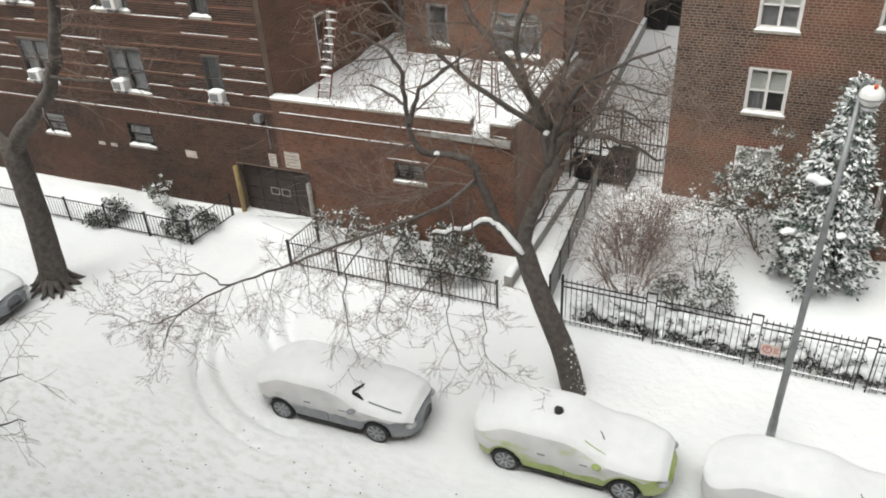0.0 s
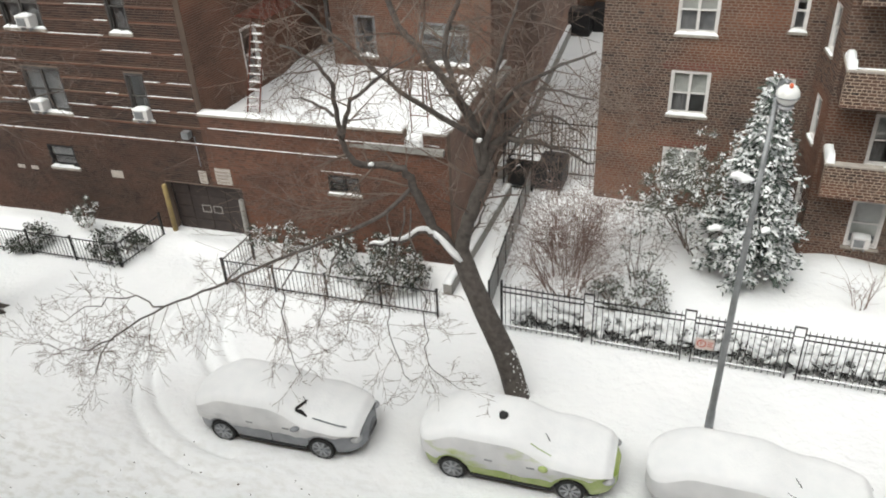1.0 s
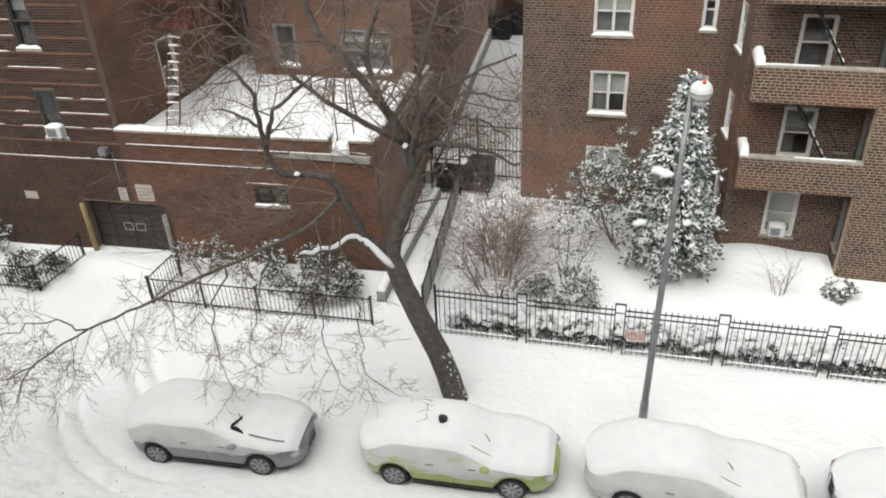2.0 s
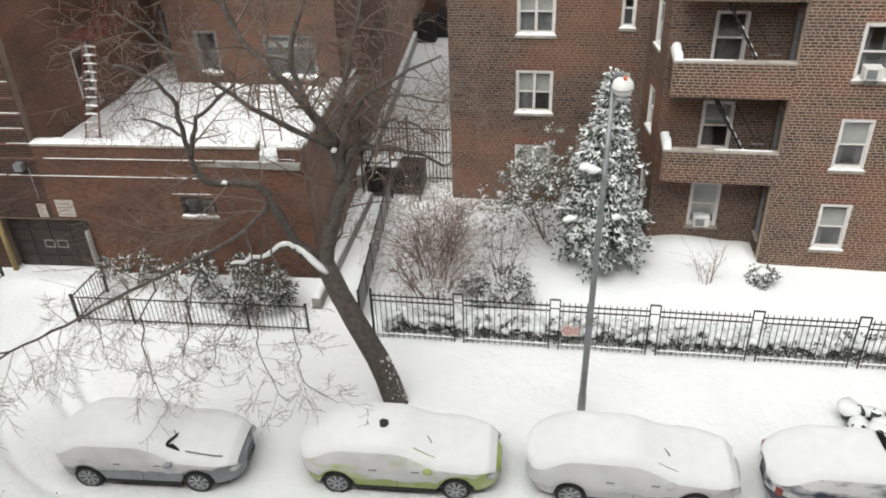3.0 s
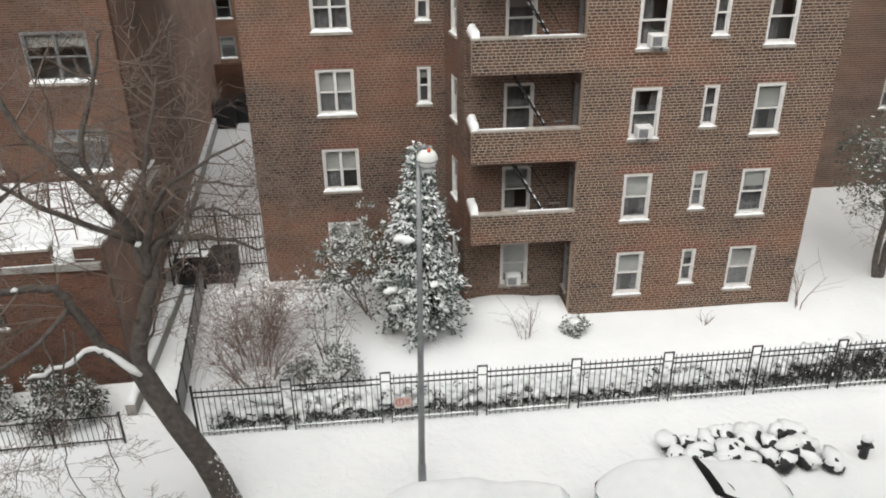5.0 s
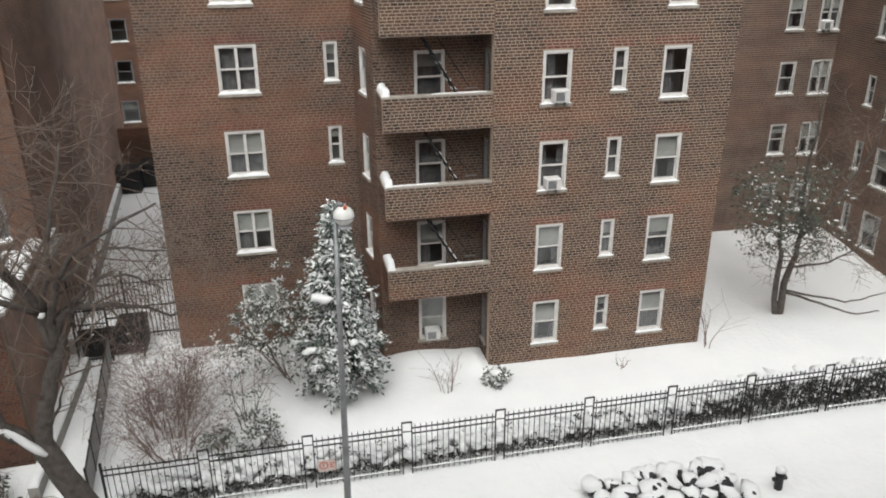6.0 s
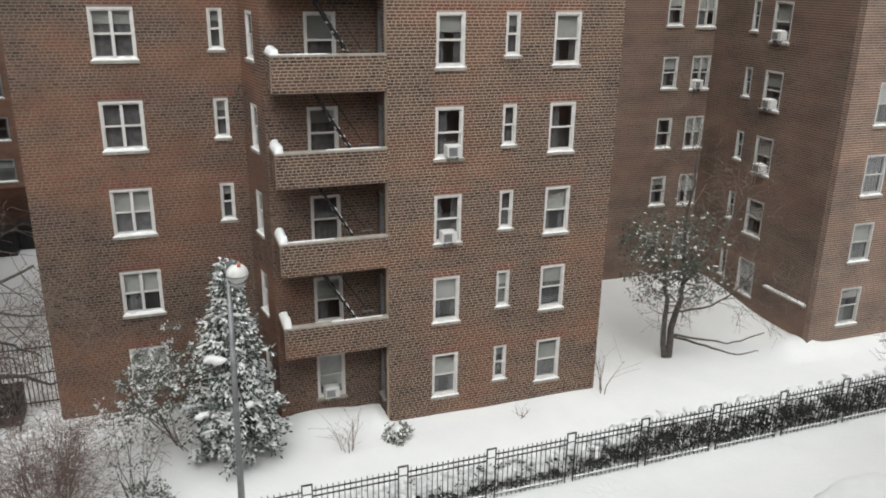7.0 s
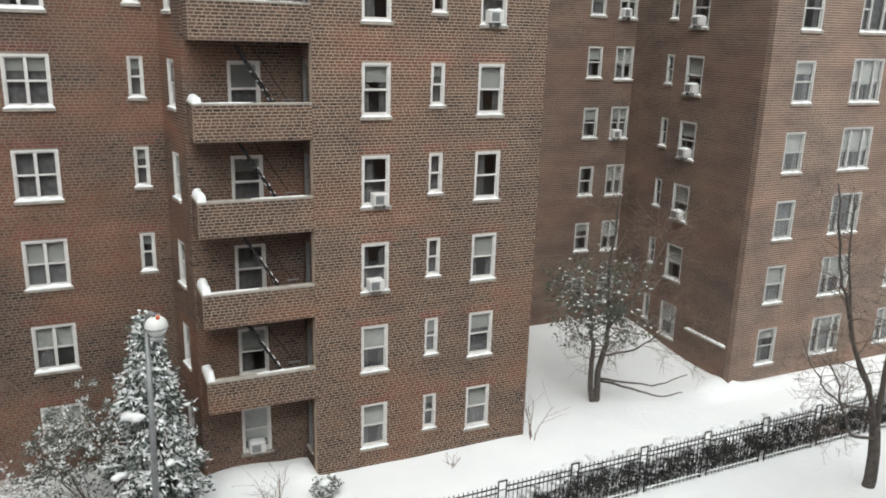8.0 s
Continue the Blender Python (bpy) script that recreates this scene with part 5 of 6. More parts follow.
def wheel_meshes():
    tyre, rim, spokes = bmesh.new(), bmesh.new(), bmesh.new()
    prof = [(0.245, -0.09), (0.31, -0.10), (0.325, -0.07), (0.325, 0.07), (0.30, 0.10), (0.245, 0.09)]
    n = 28
    for src, pr in ((tyre, prof), (rim, [(0.25, -0.097), (0.235, -0.097), (0.215, -0.075), (0.18, -0.03), (0.02, -0.02)])):
        rings = [[src.verts.new((r * math.cos(2 * math.pi * k / n), y, r * math.sin(2 * math.pi * k / n))) for r, y in pr] for k in range(n)]
        for k in range(n):
            a, b = rings[k], rings[(k + 1) % n]
            for j in range(len(pr) - 1):
                src.faces.new((a[j], a[j + 1], b[j + 1], b[j]))
    for k in range(8):
        a = 2 * math.pi * k / 8
        d, s = Vector((math.cos(a), 0, math.sin(a))), Vector((-math.sin(a), 0, math.cos(a)))
        q = [d * 0.03 + s * 0.025, d * 0.235 + s * 0.028, d * 0.235 - s * 0.028, d * 0.03 - s * 0.025]
        lo = [spokes.verts.new(p + Vector((0, -0.055, 0))) for p in q]
        hi = [spokes.verts.new(p + Vector((0, -0.088, 0))) for p in q]
        spokes.faces.new(hi)
        for j in range(4):
            spokes.faces.new((lo[j], lo[(j + 1) % 4], hi[(j + 1) % 4], hi[j]))
    return to_mesh("tyre", tyre, TYRE, True), to_mesh("rim", rim, STEEL, True), to_mesh("spokes", spokes, ALLOY)


WHEEL = wheel_meshes()


def thin_shaded_film(name, paint_colour, share):
    """Thin snow on a flank, greyed for the flank's shade, with the paint showing through in patches."""
    m, n, l, b = shader(name, (0.8, 0.8, 0.8), 0.8)
    co = n.new("ShaderNodeTexCoord").outputs["Object"]
    long = n.new("ShaderNodeMapping")
    long.inputs["Scale"].default_value = (0.7, 1.0, 2.2)
    l.new(co, long.inputs[0])
    white = mixer(n, l, noisy(n, l, 1.6, 0.35, 0.65, 4.0, co), (0.76, 0.76, 0.76), (0.64, 0.645, 0.65))
    bare = noisy(n, l, 1.9, 0.62 - share, 0.80 - share, 7.0, long.outputs[0])
    l.new(mixer(n, l, bare, white, paint_colour), b.inputs["Base Color"])
    bumped(n, l, b, noisy(n, l, 9.0, 0.2, 0.8, 5.0, co), 0.3, 0.01)
    return m


CAR_STEPS = [0.5 - 0.5 * math.cos(math.pi * (i / 56)) * (1 + 0.12 * math.sin(math.pi * i / 56)) for i in range(57)]


def car_skin(L, kind, seed, cover, axle, s, side):
    """Outline of the snow blanket across the car at s."""
    w, belt, roof, wt = car_section(s, L, kind)
    u = (s - 0.5) * (L + 0.10)
    deep = 0.085 + 0.025 * noise.noise((u * 1.1, seed, 1)) + 0.012 * noise.noise((u * 3.7, seed, 5))
    edge = cover + 0.09 * noise.noise((u * 2.1, seed * 3.1 + side, 4)) + 0.03 * noise.noise((u * 7, seed, 9))
    for a in axle:
        if abs(u - a) < 0.42:
            edge = max(edge, 0.32 + math.sqrt(max(0, 0.42 ** 2 - (u - a) ** 2)))
    edge = min(edge + 0.28 * smooth(0.78, 0.95, s) - 0.1 * smooth(0.1, 0.0, s), belt - 0.03)
    tuck = 1 - 0.75 * smooth(0.92, 0.968, s) - 0.5 * smooth(0.03, 0.0, s)
    top = roof + deep * tuck
    return u, [(w * 0.99 + 0.004, edge), (w + 0.022, edge + 0.03), (w + 0.026, (edge + belt) / 2 + 0.02), (w * 0.985 + 0.026, max(belt, edge + 0.06)),
               (wt + 0.075 - 0.01, max(belt + 0.02, roof - 0.10)), (wt * 0.98 + 0.02, roof - 0.01), (wt * 0.88, roof + (top - roof) * 0.62), (wt * 0.66, top - 0.012), (wt * 0.35, top + 0.012), (0, top + 0.02)]


def snow_top(L, kind, seed, cover, axle, u, y):
    """Height of the blanket at u along and y across the car."""
    _, half = car_skin(L, kind, seed, cover, axle, u / (L + 0.10) + 0.5, 0)
    for (a, za), (b, zb) in zip(half[3:], half[4:]):
        if b <= abs(y) <= a:
            return zb + (za - zb) * (abs(y) - b) / max(1e-6, a - b)
    return half[-1][1]


def car(x, y, turn, L, colour, label, kind="sedan", base=2.66, cover=0.75, seed=0, film=None, bare=()):
    ob = empty("parked_car", pose(x, y, -0.09, 0, 0, turn), label, "car", "parked cars")
    rng = random.Random(seed)
    axle = (-base / 2 - 0.05, base / 2 - 0.05)
    rings = []
    for t in CAR_STEPS:
        w, belt, roof, wt = car_section(t, L, kind)
        u = (t - 0.5) * L
        drop = 0.22 + 0.12 * smooth(0.05, 0.0, t) + 0.06 * smooth(0.96, 1.0, t)
        for a in axle:
            if abs(u - a) < 0.37:
                drop = max(drop, 0.30 + math.sqrt(max(0, 0.37 ** 2 - (u - a) ** 2)))
        half = [(w * 0.95, min(drop, belt - 0.12)), (w * 0.985, min(max(drop + 0.02, 0.36), belt - 0.08)), (w, min(max(drop + 0.03, 0.52), belt - 0.06)), (w * 1.0, min(max(drop + 0.04, 0.72), belt - 0.03)), (w * 0.975, belt), (wt, roof - 0.13), (wt * 0.75, roof - 0.03), (0, roof + 0.015)]
        rings.append([(u, -a, z) for a, z in half] + [(u, a, z) for a, z in half[-2::-1]])
    part("body", loft(rings), colour, ob, "", None, True)
    # snow lies thick on top, thin on the flanks, whose grey includes painted shade
    rings = []
    for t in (q * 0.968 for q in CAR_STEPS):
        u, near_half = car_skin(L, kind, seed, cover, axle, t, 0)
        far_half = car_skin(L, kind, seed, cover, axle, t, 7)[1]
        rings.append([(u, -a, z) for a, z in near_half] + [(u, a, z) for a, z in far_half[-2::-1]])
    part("snow", loft([r[4:15] for r in rings]), SNOW_CLEAN, ob, "thick smooth blanket of snow over the car", None, True)
    for span in ((0, 5), (14, 19)):
        part("snow_film", loft([r[span[0]:span[1]] for r in rings], False), film or SHADED_FILM, ob, "thin film of snow on the flank, greyed with painted shade", None, True)
    for a in axle:
        for s in (-1, 1):
            wh = part("wheel", WHEEL[0], TYRE, ob, "", pose(a, s * 0.79, 0.31, 0, 17 * seed, 0 if s < 0 else 180))
            part("rim", WHEEL[1], STEEL, wh)
            part("spokes", WHEEL[2], ALLOY, wh, "alloy wheel spokes")
    part("underbody", boxes((-L / 2 + 0.3, L / 2 - 0.35, -0.7, 0.7, 0.16, 0.6)), BLACK, ob)
    part("side_sill", boxes((axle[0] + 0.42, axle[1] - 0.42, -0.875, -0.84, 0.20, 0.27)), BLACK, ob)
    for u in (-0.02, 0.98):
        part("door_gap", boxes((-0.006, 0.006, -0.891, -0.885, 0.34, cover - 0.02)), BLACK, ob, "", pose(u, 0, 0))
    bm = bmesh.new()
    blob(bm, (0, 0, 0), 0.095, 0.62, rng, 0.05, 2, 1.25)
    part("mirror", bm, colour, ob, "", pose(L * 0.155, -0.97, 0.95), True)
    for s in (-1, 1):
        bm = bmesh.new()
        blob(bm, (0, 0, 0), 0.15, 0.5, random.Random(1), 0.02, 2, 1.1)
        part("headlight", bm, LAMP_LENS, ob, "", pose(L * 0.462, s * 0.60, 0.60, 0, 0, -s * 35), True)
        if seed == 4:
            part("tail_light", boxes((-0.03, 0.12, -0.05, 0.05, -0.08, 0.08)), RED_LENS, ob, "", pose(-L * 0.475, s * 0.68, 0.72, 0, 0, s * 35))
        for u in (-0.55, 0.42):
            part("door_handle", boxes((-0.09, 0.09, -0.014, 0.014, -0.01, 0.01)), STEEL, ob, "", pose(u, s * 0.912, 0.84))
    # one wiper stands out of the snow
    z = snow_top(L, kind, seed, cover, axle, L * 0.17, -0.35)
    bm = bmesh.new()
    tube(bm, [(L * 0.17, -0.35, z - 0.05), (L * 0.155, -0.25, z + 0.05), (L * 0.135, -0.16, z + 0.12)], [0.016, 0.013, 0.008], 5)
    part("wiper", bm, BLACK, ob)
    part("bumper_strip", boxes((-0.02, 0.02, -0.3, 0.3, 0.34, 0.42)), BLACK, ob, "", pose(L / 2 - 0.012, 0, 0))
    # strips of glass and paint left bare, lying on the blanket
    for name, mat, tag, strip, lift in bare:
        rows = []
        for u, y0, y1 in strip:
            rows.append([(u, y, snow_top(L, kind, seed, cover, axle, u, y) + lift) for y in (y0, (y0 + y1) / 2, y1)])
        bm = loft(rows, False)
        bmesh.ops.solidify(bm, geom=bm.faces[:], thickness=0.03)
        part(name, bm, mat, ob, tag)
    return ob


GREEN_FILM = thin_shaded_film("thin_snow_on_green", (0.47, 0.55, 0.22), 0.12)
GREY_FILM = thin_shaded_film("thin_snow_on_grey", (0.44, 0.45, 0.46), 0.06)
NAVY_FILM = thin_shaded_film("patchy_snow_on_dark_blue", (0.05, 0.055, 0.08), 0.2)
car(-9.25, 12.42, 4.0, 4.55, GREY_CAR, "silver-grey hatchback under a thick blanket of snow", "hatch", 2.66, 0.60, 1, GREY_FILM,
    (("windscreen", BLACK, "bare dark wedge of windscreen", ((0.56, -0.58, -0.50), (0.62, -0.54, -0.36), (0.68, -0.40, -0.22), (0.73, -0.24, -0.14)), 0.012),
     ("windscreen", BLACK, "bare dark windscreen corner", ((0.58, -0.62, -0.56), (0.70, -0.63, -0.50), (0.80, -0.64, -0.55), (0.9, -0.66, -0.62)), 0.012),
     ("bonnet_edge", GREY_CAR, "bare bonnet edge", ((1.05, -0.68, -0.64), (1.35, -0.70, -0.66), (1.7, -0.69, -0.65), (1.9, -0.66, -0.62)), 0.02)))
green_car = car(-3.33, 12.98, 3.0, 4.6, GREEN_CAR, "lime-green hatchback under a thick blanket of snow", "hatch", 2.74, 0.50, 2, GREEN_FILM,
    (("pillar_edge", GREEN_CAR, "bare green windscreen pillar", ((0.36, -0.60, -0.57), (0.6, -0.64, -0.61), (0.85, -0.67, -0.65)), 0.004),))
bm = bmesh.new()
blob(bm, (0, 0, 0), 0.11, 0.9, random.Random(3), 0.15, 2)
part("roof_fin", bm, BLACK, green_car, "dark aerial base poking through the snow", pose(-0.37, -0.08, 1.50), True)
car(1.95, 13.27, 1.5, 4.65, WHITE_CAR, "pale car completely buried under smooth snow", "hatch", 2.7, 0.50, 3, None,
    (("pillar_edge", BLACK, "bare strip beside the windscreen", ((0.45, -0.60, -0.585), (0.7, -0.64, -0.62), (0.9, -0.67, -0.655)), 0.004),))
car(7.15, 13.45, 1.5, 4.6, NAVY_CAR, "dark blue car with patchy snow and bare windscreen", "hatch", 2.7, 0.62, 4, NAVY_FILM,
    (("windscreen", BLACK, "dark bare windscreen edge", ((0.02, 0.15, 0.58), (0.10, -0.62, 0.60), (0.20, -0.64, 0.60), (0.32, -0.62, 0.2), (0.40, -0.62, -0.3)), 0.03),
     ("windscreen", BLACK, "dark bare windscreen corner", ((0.2, -0.64, -0.42), (0.5, -0.68, -0.5), (0.8, -0.68, -0.58)), 0.01)))
car(-23.3, 11.9, 4.0, 4.6, GREY_CAR, "grey car parked under snow beside a tree", "sedan", 2.7, 0.72, 5, GREY_FILM)
car(18.0, 13.3, 0.5, 4.6, WHITE_CAR, "pale car buried under snow beside the road", "sedan", 2.7, 0.55, 6)


# ---- snow pile with dark rubbish bags, and a hydrant ----
pile = empty("snow_heap", pose(8.9, 15.4, 0), "heap of dark rubbish bags capped with snow", "rubbish heap")
rng = random.Random(6)
for k in range(30):
    bx, by = -1.55 + 3.6 * (k % 10) / 9 + rng.gauss(0, 0.12), (-0.55, -0.1, 0.35)[k // 10] + rng.gauss(0, 0.1)
    h = 0.16 + (0.12 if k >= 10 else 0) + (0.08 if 2 < k % 10 < 8 else 0)
    bm = bmesh.new()
    r = rng.uniform(0.2, 0.29)
    blob(bm, (bx, by, h), r, 0.8, rng, 0.15, 2, 1.1)
    bag = part("rubbish_bag", bm, BLACK, pile, "black rubbish bag", None, True)
    bm = bmesh.new()
    blob(bm, (bx + rng.gauss(0, 0.04), by + 0.09, h + r * 0.34), r * 1.1, 0.56, rng, 0.3, 2, rng.uniform(1.0, 1.4))
    part("snow", bm, SNOW_CLEAN, bag, "", None, True)
hyd = empty("fire_hydrant", pose(12.3, 15.0, 0), "dark fire hydrant capped with snow", "hydrant")
bm = bmesh.new()
tube(bm, [(0, 0, -0.1), (0, 0, 0.42), (0, 0, 0.44), (0, 0, 0.52), (0, 0, 0.6)], [0.11, 0.11, 0.14, 0.13, 0.05], 12)
part("barrel", bm, BLACK, hyd, "", None, True)
bm = bmesh.new()
tube(bm, [(-0.2, 0, 0.34), (0.2, 0, 0.34)], [0.06, 0.06], 8)
part("nozzle", bm, BLACK, hyd, "", None, True)
bm = bmesh.new()
blob(bm, (0, 0, 0.62), 0.15, 0.7, rng, 0.1, 2)
part("snow", bm, SNOW_CLEAN, hyd, "", None, True)


# ---- alley between the buildings ----
for name, p0, p1, h, t, label in (("alley_wall", (-7.35, 18.75), (-7.35, 25.6), 0.42, 0.28, "low snow-capped concrete wall beside the alley path"), ("alley_wall", (-8.0, 26.6), (-9.5, 48), 0.6, 0.35, "low snow-capped concrete wall beside the alley path")):
    m, length = frame_of(p0, p1)
    ob = empty(name, m, label, "wall")
    part("body", boxes((0, length, -t, 0, -0.1, h)), CONCRETE, ob)
    part("snow", snow_strip(length, t * 0.9, 0.10, 3), SNOW_CLEAN, ob, "", pose(0, -t * 0.95, h))
SHEET = mottled("grey_sheet_metal", (0.30, 0.30, 0.295), (0.22, 0.22, 0.215), 2.0, 0.6, 0.3, 0.2, 0.004)
m, length = frame_of((-5.75, 18.4), (-6.45, 26.0))
side = empty("sheet_fence", m, "grey sheet-metal fence beside the alley path", "fence")
for k in range(6):
    a, b = k * length / 6, (k + 1) * length / 6
    part("panel", boxes((a + 0.03, b - 0.03, -0.01, 0.01, 0.05, 0.95)), SHEET, side)
    part("post", boxes((a - 0.03, a + 0.03, -0.03, 0.03, -0.1, 1.1)), IRON, side)
part("rail", boxes((0, length, -0.02, 0.02, 1.0, 1.04)), IRON, side)
gate = empty("alley_gate", pose(-7.5, 25.9, 0), "black iron gate frame across the alley", "gate")
part("frame", boxes((0, 0.06, -0.03, 0.03, 0, 2.15), (1.1, 1.16, -0.03, 0.03, 0, 2.15), (2.15, 2.2, -0.03, 0.03, 0, 1.7), (0, 1.16, -0.03, 0.03, 2.1, 2.15), (1.16, 2.2, -0.03, 0.03, 1.65, 1.7), (0.06, 1.1, -0.02, 0.02, 0.15, 0.2), (0.06, 1.1, -0.02, 0.02, 1.5, 1.54)), IRON, gate)
for k in range(9):
    part("bar", boxes((0.12 + k * 0.11, 0.135 + k * 0.11, -0.01, 0.01, 0.05, 2.1)), IRON, gate)
tallf = empty("alley_fence", pose(-7.9, 27.4, 0), "tall iron picket fence closing the alley", "fence")
bar = to_mesh("picket", boxes((-0.012, 0.012, -0.012, 0.012, 0, 2.5)), IRON)
for k in range(27):
    part("picket", bar, IRON, tallf, "", pose(0.05 + k * 0.14, 0, 0))
for z in (0.2, 1.3, 2.25):
    part("rail", boxes((0, 3.8, -0.02, 0.02, z, z + 0.04)), IRON, tallf)
for k in range(3):
    part("post", boxes((-0.03, 0.03, -0.03, 0.03, 0, 2.75)), IRON, tallf, "", pose(0.05 + k * 1.85, 0.04, 0))
bin_ob = empty("dumpster", pose(-6.3, 26.65, 0), "dark dumpster with a snowy lid behind the gate", "dumpster")
part("tub", boxes((-1.1, 1.0, -0.5, 0.5, 0.12, 1.15), (-1.15, 1.05, -0.55, 0.55, 1.05, 1.12)), BLACK, bin_ob)
part("lid", boxes((-1.1, 1.0, -0.5, 0.5, 1.155, 1.21)), BLACK, bin_ob)
for u in (-0.95, 0.85):
    part("leg", boxes((u - 0.08, u + 0.08, -0.4, 0.4, -0.05, 0.118)), BLACK, bin_ob)
part("snow", snow_strip(1.1, 0.9, 0.12, 8), SNOW_CLEAN, bin_ob, "", pose(-1.0, -0.45, 1.21))
for x, y, w in ((-9.0, 45.5, 2.2), (-7.0, 46.5, 2.0)):
    ob = empty("dumpster", pose(x, y, 0), "dark dumpster at the end of the alley", "dumpster")
    part("tub", boxes((-w / 2, w / 2, -0.7, 0.7, -0.02, 1.3), (-w / 2 - 0.05, w / 2 + 0.05, -0.75, 0.75, 1.2, 1.28)), BLACK, ob)
    part("lid", boxes((-w / 2, w / 2, -0.7, 0.7, 1.305, 1.36)), BLACK, ob)
rear = empty("rear_building", pose(-14, 60, 0), "dark brick apartment building beyond the alley", "building")
rl = ((-34.0, 58.0), (2.0, 58.0))
rc = [(3 + 3.4 * c, 1.1, 1.0 + 2.75 * f, 1.5) for c in range(10) for f in range(7)]
wall("wall", rear, *rl, -0.5, 22, [(u, u + w, z, z + h) for u, w, z, h in rc], BRICK_RED)
for i, (u, w, z, h) in enumerate(rc):
    window(rear, inside(rear, placed(*rl, u, z)), w, h, 1, 0.4 * (i % 3 == 0), "", 0.08, STEEL, i)
part("roof", boxes((-34, 2, 58.3, 70, 21.7, 22)), CONCRETE, rear, "", inside(rear))


tagged(wall("wall_rear", None, (-11.5, 48.5), (-3.8, 48.5), -0.5, 2.8, (), BRICK_RED), "plain brick wall closing the end of the alley", "wall", "", "structure")


# ---- garage door, signs and fittings on the red building ----
def on_front(line, x0, x, z):
    return frame_of(*line)[0] @ pose(along(x, x0), 0, z)


DOOR = mottled("dark_brown_door", (0.055, 0.042, 0.038), (0.04, 0.032, 0.03), 4.0, 0.6, 0.0, 0.2, 0.003)
door = part("garage_door", boxes((0.06, 2.99, 0.24, 0.28, 0.0, GZ)), DOOR, house, "dark panelled garage door with small windows", inside(house, on_front(TOWER, -36, GX0, 0)))
for r in range(4):
    for c in range(4):
        a = 0.1 + c * 0.72
        part("panel", boxes((a + 0.03, a + 0.66, 0.215, 0.238, 0.06 + r * 0.49, 0.48 + r * 0.49)), DOOR, door)
for a in (1.15, 1.6):
    part("window_frame", boxes((a, a + 0.36, 0.20, 0.214, 0.80, 0.83), (a, a + 0.36, 0.20, 0.214, 1.06, 1.09), (a, a + 0.03, 0.20, 0.214, 0.83, 1.06), (a + 0.33, a + 0.36, 0.20, 0.214, 0.83, 1.06)), CONCRETE, door)
YELLOW = mottled("worn_yellow_paint", (0.34, 0.25, 0.10), (0.24, 0.18, 0.10), 6.0, 0.7)
for x, mat_, h in ((-18.02, YELLOW, 1.95), (-15.04, CONCRETE, 1.7)):
    bm = bmesh.new()
    tube(bm, [(0, 0, -0.2), (0, 0, h - 0.04), (0, 0, h)], [0.09, 0.09, 0.05], 12)
    tagged(part("bollard", bm, mat_, None, "", on_front(TOWER, -36, x, 0) @ pose(0, -0.12, 0), True), "worn painted steel guard post beside the garage door", "bollard")
WOODY = mottled("pale_notice", (0.52, 0.47, 0.42), (0.40, 0.35, 0.31), 9.0, 0.8)
for x, w, z, h in ((-16.56, 0.3, 2.1, 0.48), (-15.9, 0.6, 2.14, 0.6), (-20.2, 0.48, 1.95, 0.28), (-24.35, 0.3, 1.92, 0.13), (-23.75, 0.3, 1.92, 0.13)):
    ob = empty("wall_plate", on_front(TOWER, -36, x, z) @ pose(0, -0.03, 0), "weathered pale plate fixed to the brick wall", "sign", "wall plates")
    part("plate", boxes((0, w, 0, 0.028, 0, h)), WOODY, ob)
    if h > 0.4:
        for k in range(4):
            part("text_bar", boxes((0.06, w - 0.08 - 0.05 * (k % 2), -0.004, -0.001, 0.07 + k * h * 0.21, 0.11 + k * h * 0.21)), PLASTER, ob)
fit_ob = empty("wall_lamp", on_front(TOWER, -36, -16.6, 3.95), "grey wall lamp with a conduit on the brick wall", "lamp")
part("housing", boxes((-0.13, 0.13, -0.25, 0.0, -0.12, 0.12)), STEEL, fit_ob)
part("conduit", boxes((0.18, 0.21, -0.03, -0.001, -1.2, -0.1)), STEEL, fit_ob)


def air_conditioner(m, w=0.5, snow=True):
    ob = empty("air_conditioner", m, "white window air conditioner dusted with snow", "air conditioner", "window air conditioners")
    bm = boxes((0, w, -0.26, 0.12, 0, 0.36))
    bmesh.ops.bevel(bm, geom=bm.edges[:], offset=0.015, segments=1, affect="EDGES")
    part("case", bm, WHITE, ob)
    part("grille", boxes((0.05, w - 0.16, -0.268, -0.262, 0.05, 0.31)), STEEL, ob, "grey grille")
    for a in (0.1, w - 0.13):
        part("bracket", boxes((a, a + 0.03, -0.24, -0.02, -0.12, -0.002)), STEEL, ob)
    if snow:
        part("snow", snow_strip(w, 0.3, 0.07, int(w * 20)), SNOW_CLEAN, ob, "", pose(0, -0.27, 0.36))


for f, u in ((2, 0.2), (3, 0.32)):
    air_conditioner(placed(*front, 7.77 - RX0 + u, 0.85 + f * STOREY), 0.48, False)
air_conditioner(placed(*front, 11.61 - RX0 + 0.2, 0.85 + 5 * STOREY), 0.48)
for f in (2, 3, 4, 5):
    air_conditioner(placed(*CS, 3.9, 1.08 + f * STOREY), 0.52)
air_conditioner(placed(*CB, 9.0, 1.4 + 3 * STOREY), 0.45)
air_conditioner(placed(*CB, 9.0, 1.4 + 5 * STOREY), 0.45)
for x, z in ((-18.4, 4.38), (-22.6, 4.38), (-26.6, 4.38), (-26.6, 7.33), (-22.0, 7.33)):
    air_conditioner(on_front(TOWER, -36, x, z), 0.55)
air_conditioner(placed(*recess, 1.45, 0.77), 0.5)


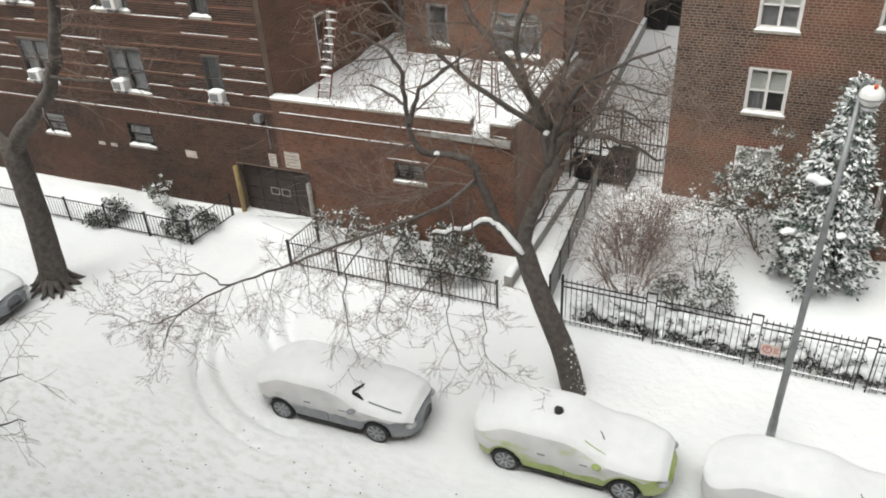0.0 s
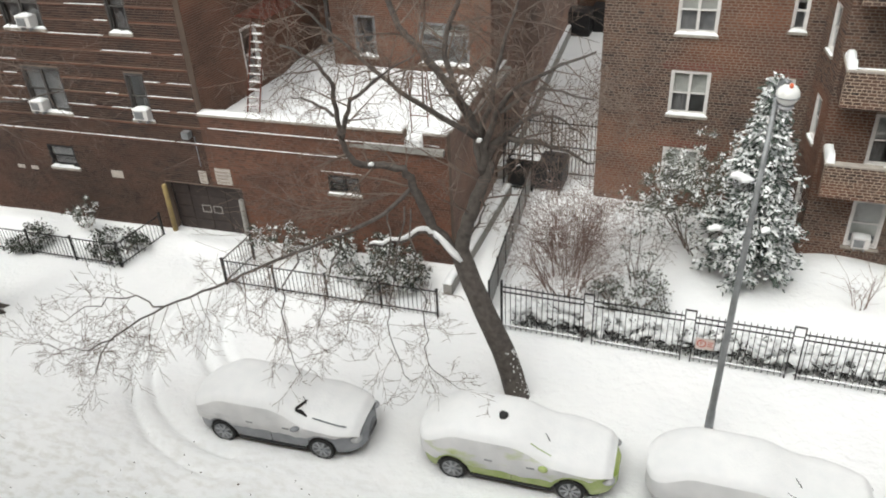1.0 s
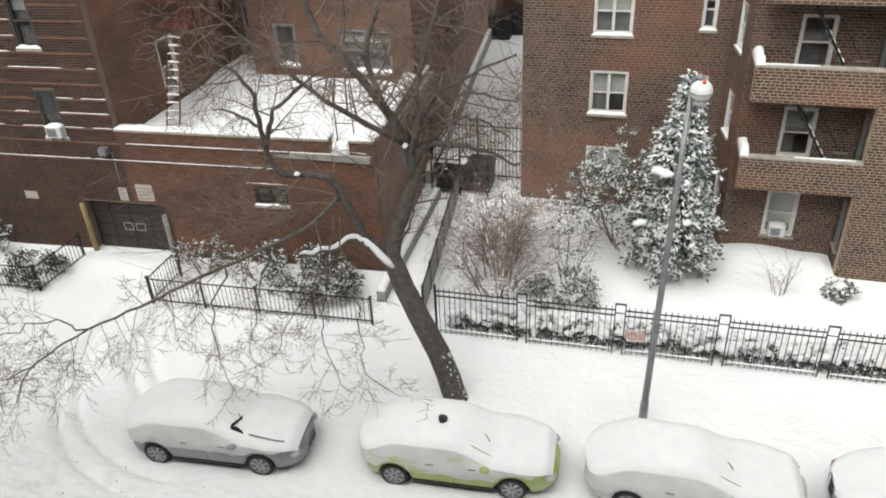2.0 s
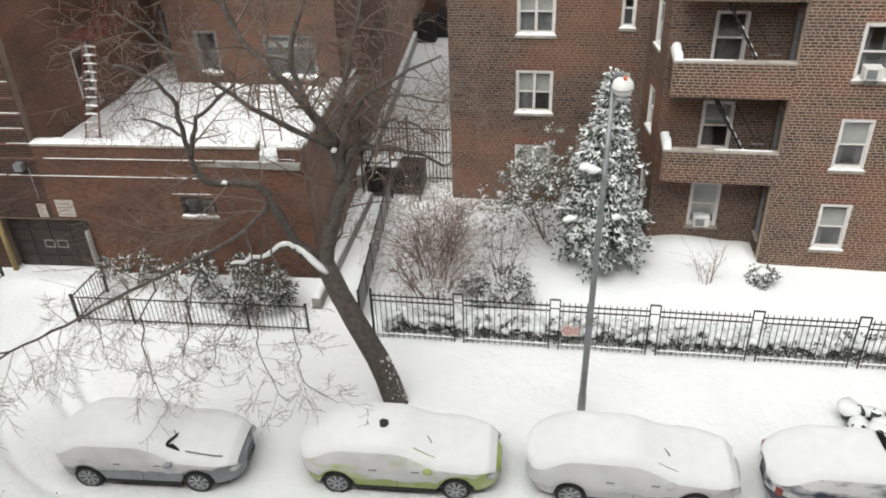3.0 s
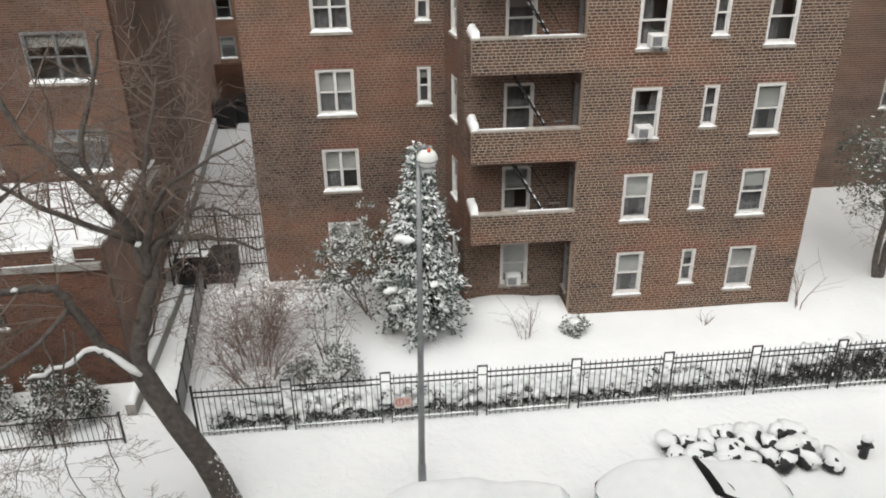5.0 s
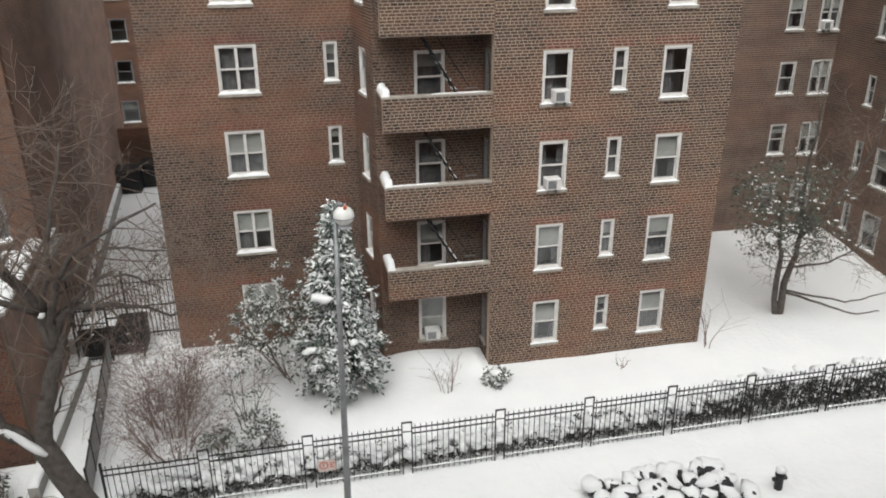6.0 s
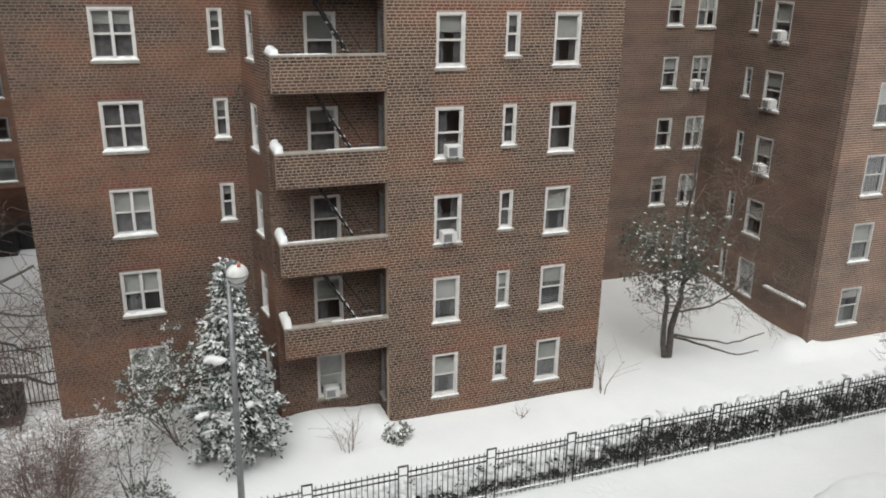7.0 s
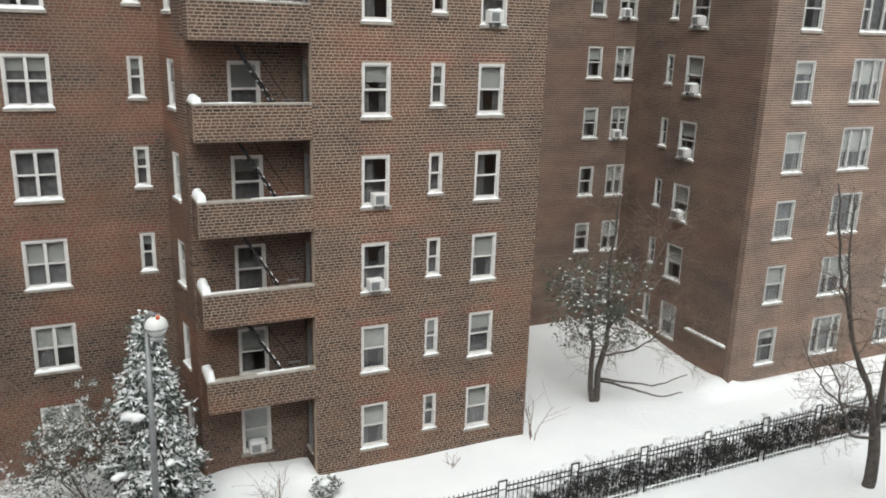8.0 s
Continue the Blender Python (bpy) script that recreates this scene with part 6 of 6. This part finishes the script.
# ---- escape ladders between the balconies ----
def escape_ladder(f):
    z0, z1 = f * STOREY + 0.24, (f + 1) * STOREY + 0.04
    x0, x1 = 5.8, 4.25
    ob = empty("escape_ladder", pose(x0, 23.2, z0), "black steel escape ladder with snow on its treads", "ladder", "escape ladders")
    run, rise = x1 - x0, z1 - z0
    for y in (-0.2, 0.2):
        bm = bmesh.new()
        tube(bm, [(0, y, 0), (run, y, rise)], [0.045, 0.045], 4)
        part("stringer", bm, IRON, ob)
    for k in range(1, 10):
        t = k / 10
        part("tread", boxes((run * t - 0.07, run * t + 0.07, -0.2, 0.2, rise * t - 0.012, rise * t + 0.012)), IRON, ob)
        if k < 8:
            part("snow", cached(("tread", k % 3), lambda: snow_strip(0.38, 0.12, 0.05, k % 3)), SNOW_CLEAN, ob, "", pose(run * t + 0.06, -0.19, rise * t + 0.012, 0, 0, 90))
    bm = bmesh.new()
    tube(bm, [(0.1, 0.24, 0.75), (run * 0.75, 0.24, rise * 0.75 + 0.75)], [0.014, 0.014], 5)
    part("handrail", bm, IRON, ob)
    part("hatch_rail", boxes((-0.25, 0.12, -0.02, 0.02, 1.0, 1.03)), STEEL, ob)


for f in range(1, 6):
    escape_ladder(f)

# ---- fire escape on the side of the red building ----
esc = empty("fire_escape", pose(-15.0, 21.2, 4.3), "red-brown iron fire escape with snow on its steps", "fire escape")
PLATE = 7.15
for x in (-0.05, 0.42):
    bm = bmesh.new()
    tube(bm, [(x, 0, 0), (x - 0.05, 1.25, PLATE - 4.3)], [0.028, 0.028], 4)
    part("stringer", bm, RUSTY, esc)
for k in range(1, 12):
    t = k / 12
    part("step", boxes((-0.05, 0.42, 1.25 * t - 0.06, 1.25 * t + 0.06, 2.85 * t - 0.012, 2.85 * t + 0.012)), RUSTY, esc)
    part("snow", cached(("step", k % 3), lambda: snow_strip(0.44, 0.11, 0.04, k % 3)), SNOW_CLEAN, esc, "", pose(-0.04, 1.25 * t - 0.06, 2.85 * t + 0.012))
for lev in (PLATE, PLATE + 2.95, PLATE + 5.9):
    zz = lev - 4.3
    for k in range(14):
        part("slat", boxes((-0.75, 0.5, 1.25 + k * 0.18, 1.36 + k * 0.18, zz - 0.02, zz + 0.02)), RUSTY, esc)
    for y in (1.2, 3.75):
        part("rail", boxes((-0.75, 0.5, y - 0.015, y + 0.015, zz + 0.9, zz + 0.93)), RUSTY, esc)
    part("rail", boxes((0.48, 0.51, 1.2, 3.75, zz + 0.9, zz + 0.93)), RUSTY, esc)
    for k in range(12):
        part("baluster", boxes((0.49, 0.505, 1.25 + k * 0.22, 1.265 + k * 0.22, zz, zz + 0.9)), RUSTY, esc)
for x in (-0.02, 0.40):
    bm = bmesh.new()
    tube(bm, [(x, 1.9, PLATE - 4.3), (x, 3.2, PLATE - 4.3 + 2.95)], [0.028, 0.028], 4)
    part("stringer", bm, RUSTY, esc)
for k in range(1, 12):
    t = k / 12
    part("step", boxes((-0.02, 0.40, 1.9 + 1.3 * t - 0.06, 1.9 + 1.3 * t + 0.06, PLATE - 4.3 + 2.95 * t - 0.012, PLATE - 4.3 + 2.95 * t + 0.012)), RUSTY, esc)
# rail on the terrace by the spout
rail = empty("roof_rail", pose(-8.95, 20.9, 4.25), "thin rusty iron guard rail on the terrace edge", "railing")
for x in (0.0, 0.55):
    bm = bmesh.new()
    tube(bm, [(x, 0, 0), (x, 0, 2.0)], [0.018, 0.018], 6)
    part("post", bm, RUSTY, rail)
for z in (0.7, 1.35, 1.9):
    part("rail", boxes((-0.02, 0.57, -0.012, 0.012, z, z + 0.024)), RUSTY, rail)
bm = boxes((along(-8.96, TX), along(-8.39, TX), -0.07, 0.34, 3.95, 4.5))
bmesh.ops.bevel(bm, geom=bm.edges[:], offset=0.06, segments=3, affect="EDGES")
part("snow_slide", bm, SNOW_CLEAN, house, "snow spilling through the parapet gap", inside(house, frame_of(*LOW)[0]))

# ---- small litter on the street snow ----
rng = random.Random(40)
v, f = [], []
for k in range(95):
    x, y = rng.gauss(-9.5, 4.0), rng.uniform(7.2, 11.2)
    s, a = rng.uniform(0.01, 0.024), rng.uniform(0, 6.28)
    z = ground_z(x, y) + 0.035
    k0 = len(v)
    for q in range(5):
        v.append((x + s * math.cos(a + q * 1.257) * (1.6 if q == 0 else 1), y + s * math.sin(a + q * 1.257), z + 0.01 * (q % 2)))
    f.append(tuple(range(k0, k0 + 5)))
LITTER = mottled("dead_leaves", (0.10, 0.075, 0.055), (0.06, 0.05, 0.04), 20.0, 0.9)
tagged(new("leaf_litter", raw("leaf_litter", v, f, LITTER)), "dead brown leaves scattered over the street snow", "leaves", "", "stuff")
